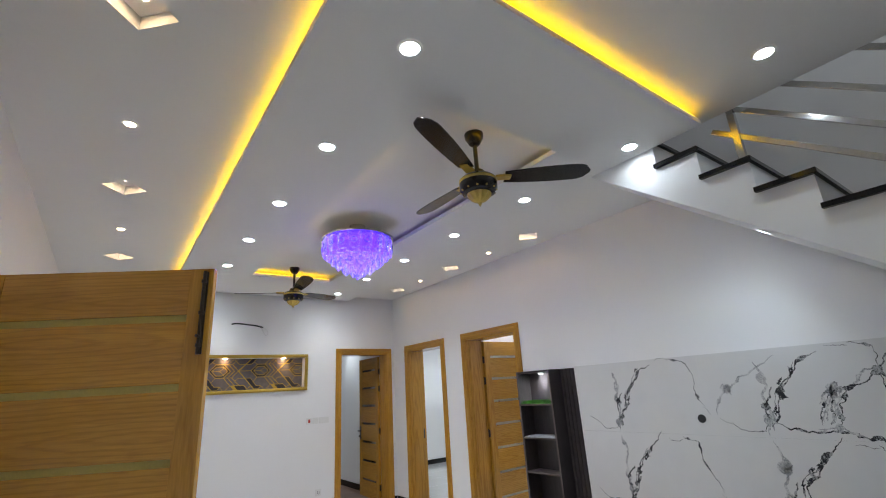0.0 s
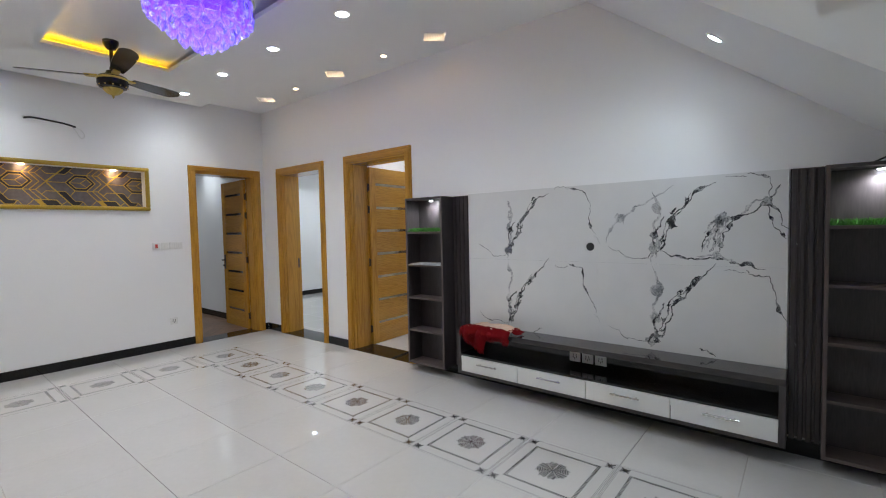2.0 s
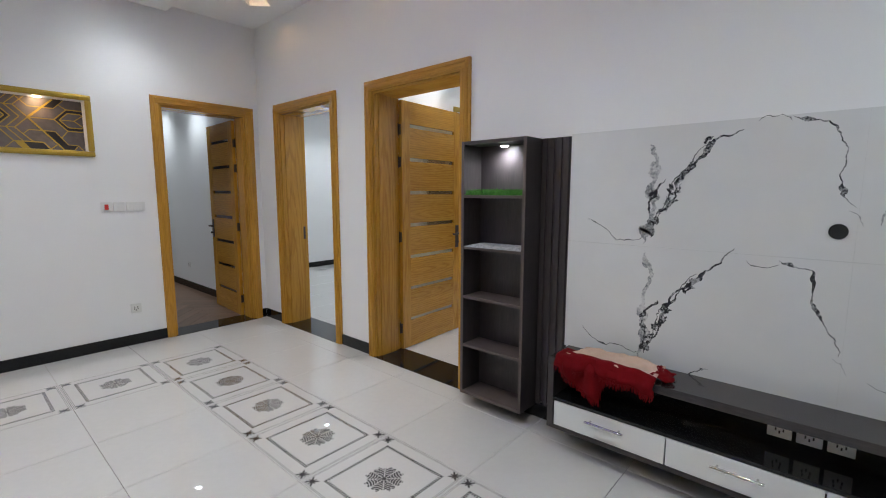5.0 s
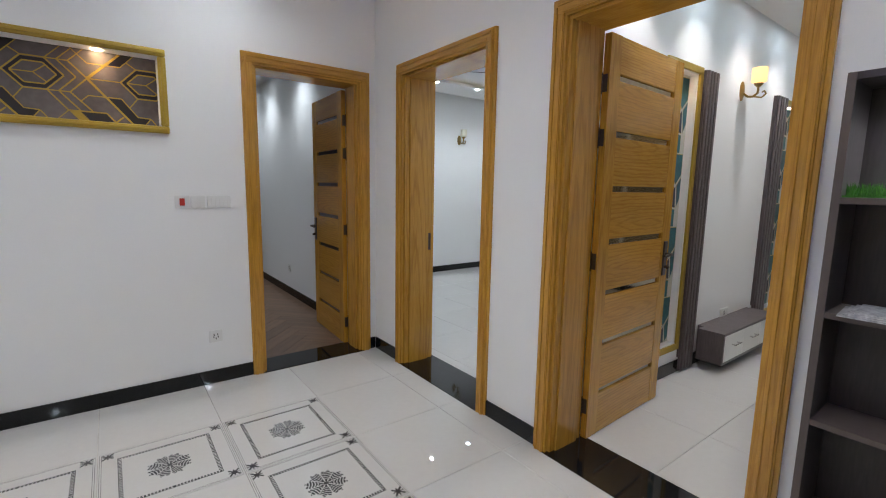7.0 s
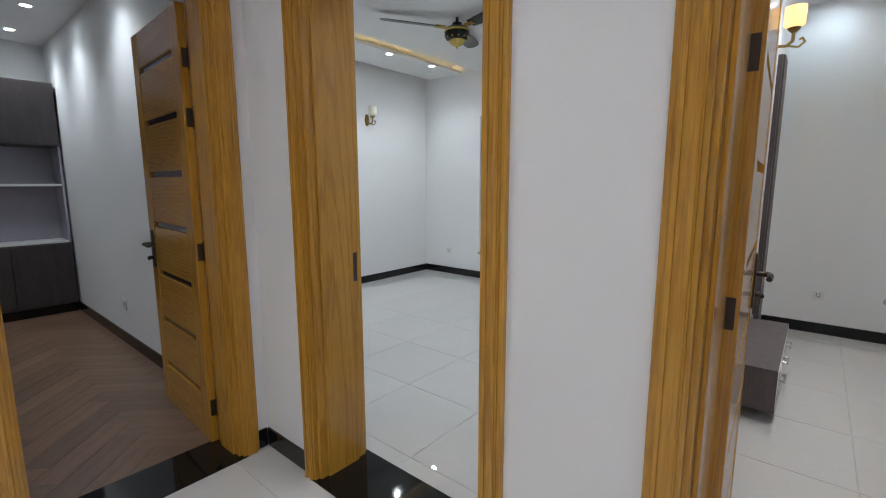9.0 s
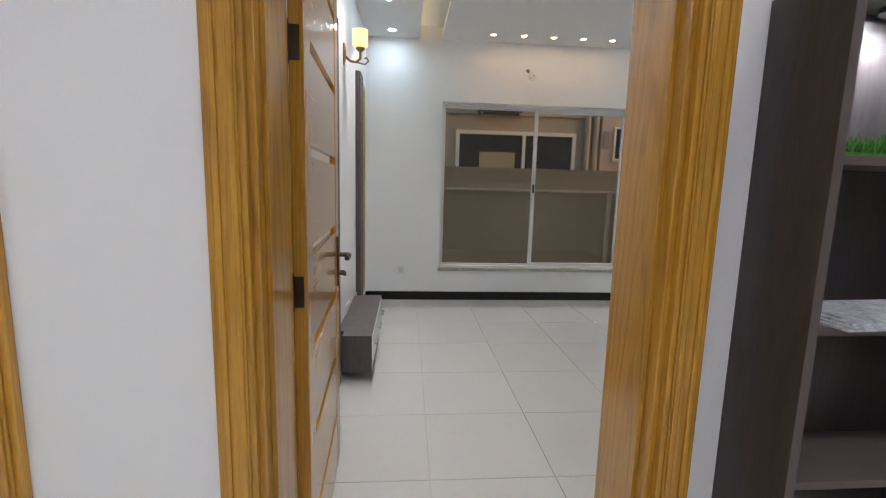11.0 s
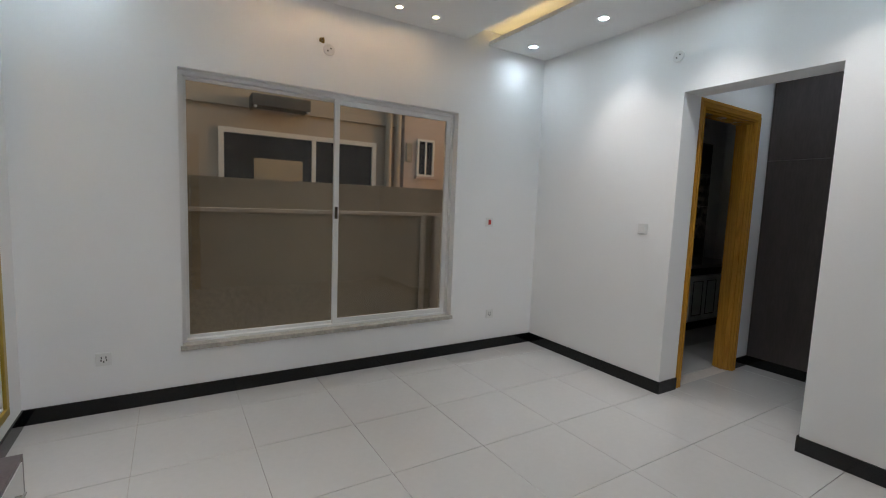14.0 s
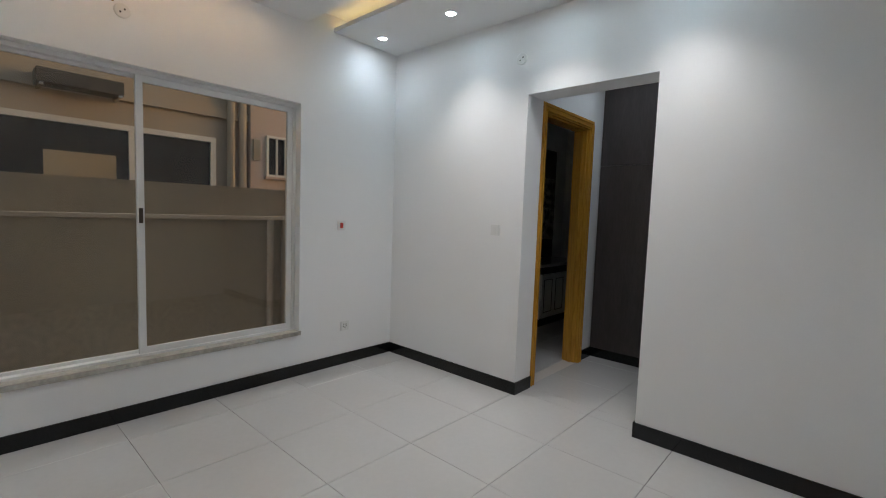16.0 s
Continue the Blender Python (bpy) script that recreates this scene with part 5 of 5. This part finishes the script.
def sconce(m, lit, label):
    """Wall lamp whose back plate is in the local xz plane, facing -y."""
    t = thing("wall_sconce", m, label, "wall lamp", "wall sconces")
    bm = lathe(bmesh.new(), [(0.0, 0.0), (0.05, 0.0), (0.048, 0.008), (0.03, 0.016), (0.0, 0.02)], 20)
    for v in bm.verts:
        v.co = Vector((v.co.x * 0.8, -v.co.z, v.co.y * 1.6))
    part("back_plate", bm, BRASS, t, smooth=True)
    bm = tube(bmesh.new(), [(0, -0.015, -0.02), (0, -0.05, -0.05), (0, -0.09, -0.055), (0, -0.12, -0.03), (0, -0.12, 0.02)], 0.009, 10)
    tube(bm, [(0, -0.09, -0.055), (0, -0.15, -0.07), (0, -0.18, -0.045), (0, -0.165, -0.02), (0, -0.15, -0.03)], 0.006, 8)
    part("arm", bm, BRASS, t, smooth=True)
    part("cup", lathe(bmesh.new(), [(0.012, 0.015), (0.032, 0.035), (0.034, 0.045), (0.0, 0.045)], 20, (0, -0.12, 0)), BRASS, t, smooth=True)
    part("shade", lathe(bmesh.new(), [(0.03, 0.045), (0.052, 0.055), (0.056, 0.07), (0.054, 0.10), (0.056, 0.13), (0.055, 0.165), (0.051, 0.165), (0.052, 0.07), (0.046, 0.06), (0.03, 0.05)], 24, (0, -0.12, 0), caps=False), SCONCE_GLASS if lit else MILK, t, "frosted glass shade", True)


MILK = mat("frosted cream glass", (0.78, 0.74, 0.62), 0.3, vary=0.03)
sconce(pose(6.15, Y3N, 2.28), True, "brass wall sconce with a lit frosted shade")
sconce(pose(6.72, Y2N, 2.24), False, "brass wall sconce with a cream glass shade")

# ---- study cabinet ----
st = thing("study_cabinet", pose(2.2, 10.748, 0.0), "dark grey built-in cabinet with open shelves", "cabinet")
SW_, SD = 1.48, 0.36
LILAC = mat("pale lilac shelf lining", (0.42, 0.40, 0.47), 0.5)
part("lower_body", bx(0, SW_, -SD, 0, 0.10, 0.77, 0.003), GREYWOOD, st)
part("plinth", bx(0, SW_, -SD + 0.03, 0, 0.0, 0.10), GRANITE, st)
part("upper_body", bx(0, SW_, -SD, 0, 1.78, 2.42, 0.003), GREYWOOD, st)
part("back", bx(0, SW_, -0.02, 0, 0.77, 1.78), LILAC, st, "pale lilac back")
for z in (0.77, 1.37):
    part("shelf", bx(0.02, SW_ - 0.02, -SD + 0.01, -0.02, z, z + 0.022, 0.002), SWITCH, st)
for a in (0, SW_ - 0.02):
    part("side", bx(a, a + 0.02, -SD, -0.02, 0.77, 1.78), LILAC, st)
for k in range(3):
    for z0, z1 in ((0.12, 0.76), (1.79, 2.41)):
        part("door", bx(k * SW_ / 3 + 0.003, (k + 1) * SW_ / 3 - 0.003, -SD - 0.018, -SD, z0, z1, 0.002), GREYWOOD, st)

# ---- dressing and bathroom ----
ward = thing("wardrobe", pose(5.205, -1.048, 0.10), "dark brown laminate wardrobe panels", "wardrobe")
for k in range(2):
    a = k * 0.605
    for z0, z1 in ((0.0, 1.86), (1.863, 2.97)):
        part("panel", bx(a, a + 0.602, 0.0, 0.03, z0, z1, 0.001), BROWNPANEL, ward)
BATH_TILE = mat("grey patterned bathroom tile", (0.30, 0.29, 0.28), 0.25, scale=7, fine=16, dark=(0.07, 0.068, 0.07), sharp=(0.45, 0.55))
van = thing("vanity", pose(7.36, -2.65, 0.0), "white bathroom vanity with ornate doors and a stone top", "vanity")
part("plinth", bx(0.05, 0.53, -0.15, 1.0, 0.0, 0.12), BLACKGLOSS, van)
part("body", bx(0.0, 0.53, -0.18, 1.05, 0.12, 0.70, 0.003), WHITEGLOSS, van)
part("apron", bx(-0.01, 0.53, -0.18, 1.05, 0.70, 0.79, 0.003), BLACKGLOSS, van)
part("top", bx(-0.02, 0.535, -0.19, 1.06, 0.79, 0.83, 0.003), TILE, van)
for k in range(4):
    y0 = -0.17 + k * 0.30
    dr = part("door", bx(-0.018, 0.0, y0, y0 + 0.294, 0.14, 0.69, 0.003), WHITEGLOSS, van)
    part("carving", bmesh_frame(-0.022, -0.018, y0 + 0.04, y0 + 0.25, 0.2, 0.63, 0.008), BLACKGLOSS, dr)
mir = thing("bathroom_splashback", pose(X8 - 0.001, -2.10, 0.83), "patterned grey tile splashback above the vanity", "splashback")
for k in range(4):
    for j in range(2):
        part("tile", bx(-0.012, 0, -0.75 + k * 0.3, -0.753 + (k + 1) * 0.3, 0.28 + j * 0.45, 0.727 + j * 0.45, 0.002), BATH_TILE, mir)
part("band", bx(-0.01, 0, -0.75, 0.45, 0.0, 0.277), BLACKGLOSS, mir)
part("band", bx(-0.01, 0, -0.75, 0.45, 1.18, 1.6), BROWNPANEL, mir)

# ---- things on the media unit and shelf ----
def sheet(bm, fn, n, m):
    grid = [[bm.verts.new(fn(i / n, j / m)) for j in range(m + 1)] for i in range(n + 1)]
    for i in range(n):
        for j in range(m):
            bm.faces.new((grid[i][j], grid[i + 1][j], grid[i + 1][j + 1], grid[i][j + 1]))
    return bm


def crease(u, v, k):
    return 0.5 * math.sin(k + 11 * u + 5 * v) + 0.3 * math.sin(2 * k + 23 * u - 9 * v) + 0.2 * math.sin(41 * u + 17 * v)


def drape(s, y, lift, swing):
    """A point of cloth at distance s in from the unit's front edge, hanging down where s is negative."""
    if s >= 0:
        return (s, y, 0.008 + lift)
    k = min(1.0, -s / 0.03)
    return (-0.006 - 0.014 * k - swing * k, y, 0.008 + lift * (1 - k) + s + 0.012 * k)


def cloth():
    """A folded shawl: cream on top, red border and fringe over the unit's front edge."""
    t = thing("folded_cloth", pose(3.415, 2.27, 0.541), "cream cloth with dark red fringed border, folded and draped", "cloth")
    rnd = random.Random(3)
    # hanging red layer, longest near one end
    hang = lambda u: 0.035 + 0.15 * max(0.0, 1 - abs(u - 0.30) / (0.75 if u > 0.30 else 0.12))
    low = lambda u, v: drape(0.15 - v * (0.15 + hang(u)), -0.10 + 0.36 * u + 0.012 * crease(u, v, 2), 0.012 + 0.007 * crease(u, v, 1), 0.012 * (1 + math.sin(19 * u)))
    ob = part("red_layer", sheet(bmesh.new(), low, 36, 26), REDCLOTH, t, "dark red woven cloth", True)
    ob.modifiers.new("thickness", "SOLIDIFY").thickness = 0.004
    # cream layer over it, its front edge lying askew
    front = lambda u: 0.022 - 0.034 * (1 - u) + 0.006 * math.sin(14 * u)
    up = lambda u, v: drape(0.165 - v * (0.165 - front(u)), -0.26 + (0.42 + 0.05 * v) * u, 0.034 + 0.014 * math.sin(3.0 * u) + 0.009 * crease(u, v, 4) - 0.012 * v, 0.01)
    ob = part("cream_layer", sheet(bmesh.new(), up, 36, 20), CREAMCLOTH, t, "cream woven side of the cloth", True)
    ob.modifiers.new("thickness", "SOLIDIFY").thickness = 0.006
    hem = lambda u, v: drape(front(u) + 0.012 - v * (0.062 + 0.012 * math.sin(17 * u)), -0.262 + 0.475 * u + 0.006 * crease(u, v, 6), 0.034 + 0.014 * math.sin(3.0 * u) - 0.02 * v + 0.006 * crease(u, v, 5), 0.016 * (1 + 0.6 * math.sin(25 * u)))
    ob = part("red_border", sheet(bmesh.new(), hem, 44, 10), REDCLOTH, t, "dark red border", True)
    ob.modifiers.new("thickness", "SOLIDIFY").thickness = 0.005
    end = lambda u, v: (0.15 - 0.13 * u, -0.315 + 0.075 * v + 0.012 * math.sin(8 * u), 0.012 + 0.03 * v + 0.012 * abs(crease(u, v, 7)))
    ob = part("red_border", sheet(bmesh.new(), end, 22, 8), REDCLOTH, t, "dark red border", True)
    ob.modifiers.new("thickness", "SOLIDIFY").thickness = 0.005
    bm = bmesh.new()
    for fn, cnt in ((low, 70), (hem, 90)):
        for k in range(cnt):
            p = Vector(fn((k + 0.5) / cnt, 1.0))
            q = p + Vector((rnd.uniform(-0.008, 0.004), rnd.uniform(-0.007, 0.007), -rnd.uniform(0.022, 0.034) if p.x < -0.004 else -0.008))
            if p.x >= -0.004:
                q.x -= 0.026
            cyl(bm, p, q, 0.0032, 0.0018, 5)
    part("fringe", bm, REDCLOTH, t, "red fringe")


cloth()
pp = thing("papers", pose(3.505, 3.03, 0.085 + 3 * 0.333 + 0.0185, 0, 0, 4), "small stack of printed papers on the display shelf", "papers")
for k in range(4):
    part("sheet", bx(-0.02 + 0.006 * k, 0.14 + 0.004 * k, -0.20 + 0.01 * k, 0.20 - 0.012 * k, 0.004 * k, 0.004 * k + 0.0035), PAPER, pp)

# ---- outside ----
structure("ground", bx(-60, 120, -80, 100, -0.5, -0.13), PAVING, "grey concrete ground outside", "ground")
structure("yard", bx(8.14, 9.4, -4, 14, -0.13, -0.05), PAVING, "narrow paved side yard", "pavement")
bw = thing("boundary_wall", pose(9.4, 0, -0.13), "weathered beige boundary wall with a white ledge", "wall", kind="structure")
part("lower", bx(0, 0.25, -4, 14, 0, 1.42), TAN, bw)
part("upper", bx(0.06, 0.25, -4, 14, 1.42, 1.77), TAN, bw)
part("ledge", bx(-0.06, 0.06, -4, 14, 1.42, 1.46, 0.004), CREAM, bw, "pale plaster ledge")
ret = thing("side_wall", pose(8.14, 0.72, -0.13), "cream plastered return wall of the yard", "wall", kind="structure")
part("pier", bx(1.05, 1.26, 0.0, 0.12, 0, 1.42), CREAM, ret)
dp = thing("drain_pipe", pose(9.34, 1.0, -0.05), "beige plastic drain pipe", "pipe")
part("pipe", cyl(bmesh.new(), (0, 0, 0), (0, 0, 1.34), 0.035), CREAM, dp)
nb = thing("neighbour_house", pose(11.5, 0, -0.13), "cream plastered neighbouring house", "house", kind="structure")
bm = bmesh.new()
part("wall", bx(0, 0.3, -8, 16, 0, 7.0), CREAM, nb)
part("return_wall", bx(-0.12, 0, -8, 0.30, 0, 7.0), ROSE, nb)
for y0, y1, z0, z1 in ((0.78, 3.15, 1.2, 2.55), (4.2, 6.4, 1.2, 2.55)):
    wn = part("window", bx(-0.012, 0.0, y0, y1, z0, z1), DARKGLASS, nb, "dark sliding window")
    part("frame", bmesh_frame(-0.05, -0.012, y0, y1, z0, z1, 0.07), ALU, wn)
    part("mullion", bx(-0.045, -0.012, (y0 + y1) / 2 - 0.18, (y0 + y1) / 2 - 0.12, z0 + 0.07, z1 - 0.07), ALU, wn)
    wb = part("curtain", bx(-0.014, -0.012, y0 + 1.2, y0 + 1.9, z0 + 0.1, z0 + 0.95), BEIGE, wn)
part("band", bx(-0.06, 0, -0.2, 16, 2.85, 2.98), CREAM, nb)
part("band", bx(-0.35, 0, -0.2, 16, 4.1, 4.25), CREAM, nb)
wn = part("side_window", bx(-0.128, -0.12, -0.25, 0.03, 2.08, 2.66), DARKGLASS, nb, "small dark window")
part("frame", bmesh_frame(-0.16, -0.12, -0.28, 0.06, 2.05, 2.69, 0.035), SWITCH, wn)
part("mullion", bx(-0.155, -0.128, -0.125, -0.10, 2.085, 2.655), SWITCH, wn)
part("sill", bx(-0.20, -0.12, -0.31, 0.09, 2.01, 2.05, 0.004), ROSE, wn)
part("vent", bx(-0.16, -0.12, 0.16, 0.27, 2.28, 2.60, 0.006), TAN, nb, "small square wall vent")
for y in (0.57, 0.40):
    p = thing("drain_pipe", pose(11.43, y, -0.13), "beige plastic drain pipe on the facade", "pipe")
    part("pipe", cyl(bmesh.new(), (0, 0, 0), (0, 0, 7.0), 0.055), CREAM, p)
ac = thing("air_conditioner", pose(11.15, 2.35, 2.72), "grey outdoor air conditioner unit on the facade", "air conditioner")
part("body", bx(0, 0.3, -0.4, 0.4, 0, 0.16, 0.01), mat("weathered grey unit casing", (0.10, 0.095, 0.09), 0.6, fine=30, vary=0.2), ac)
part("bracket", bx(0, 0.36, -0.38, -0.34, -0.03, 0), STEEL, ac)
part("bracket", bx(0, 0.36, 0.34, 0.38, -0.03, 0), STEEL, ac)
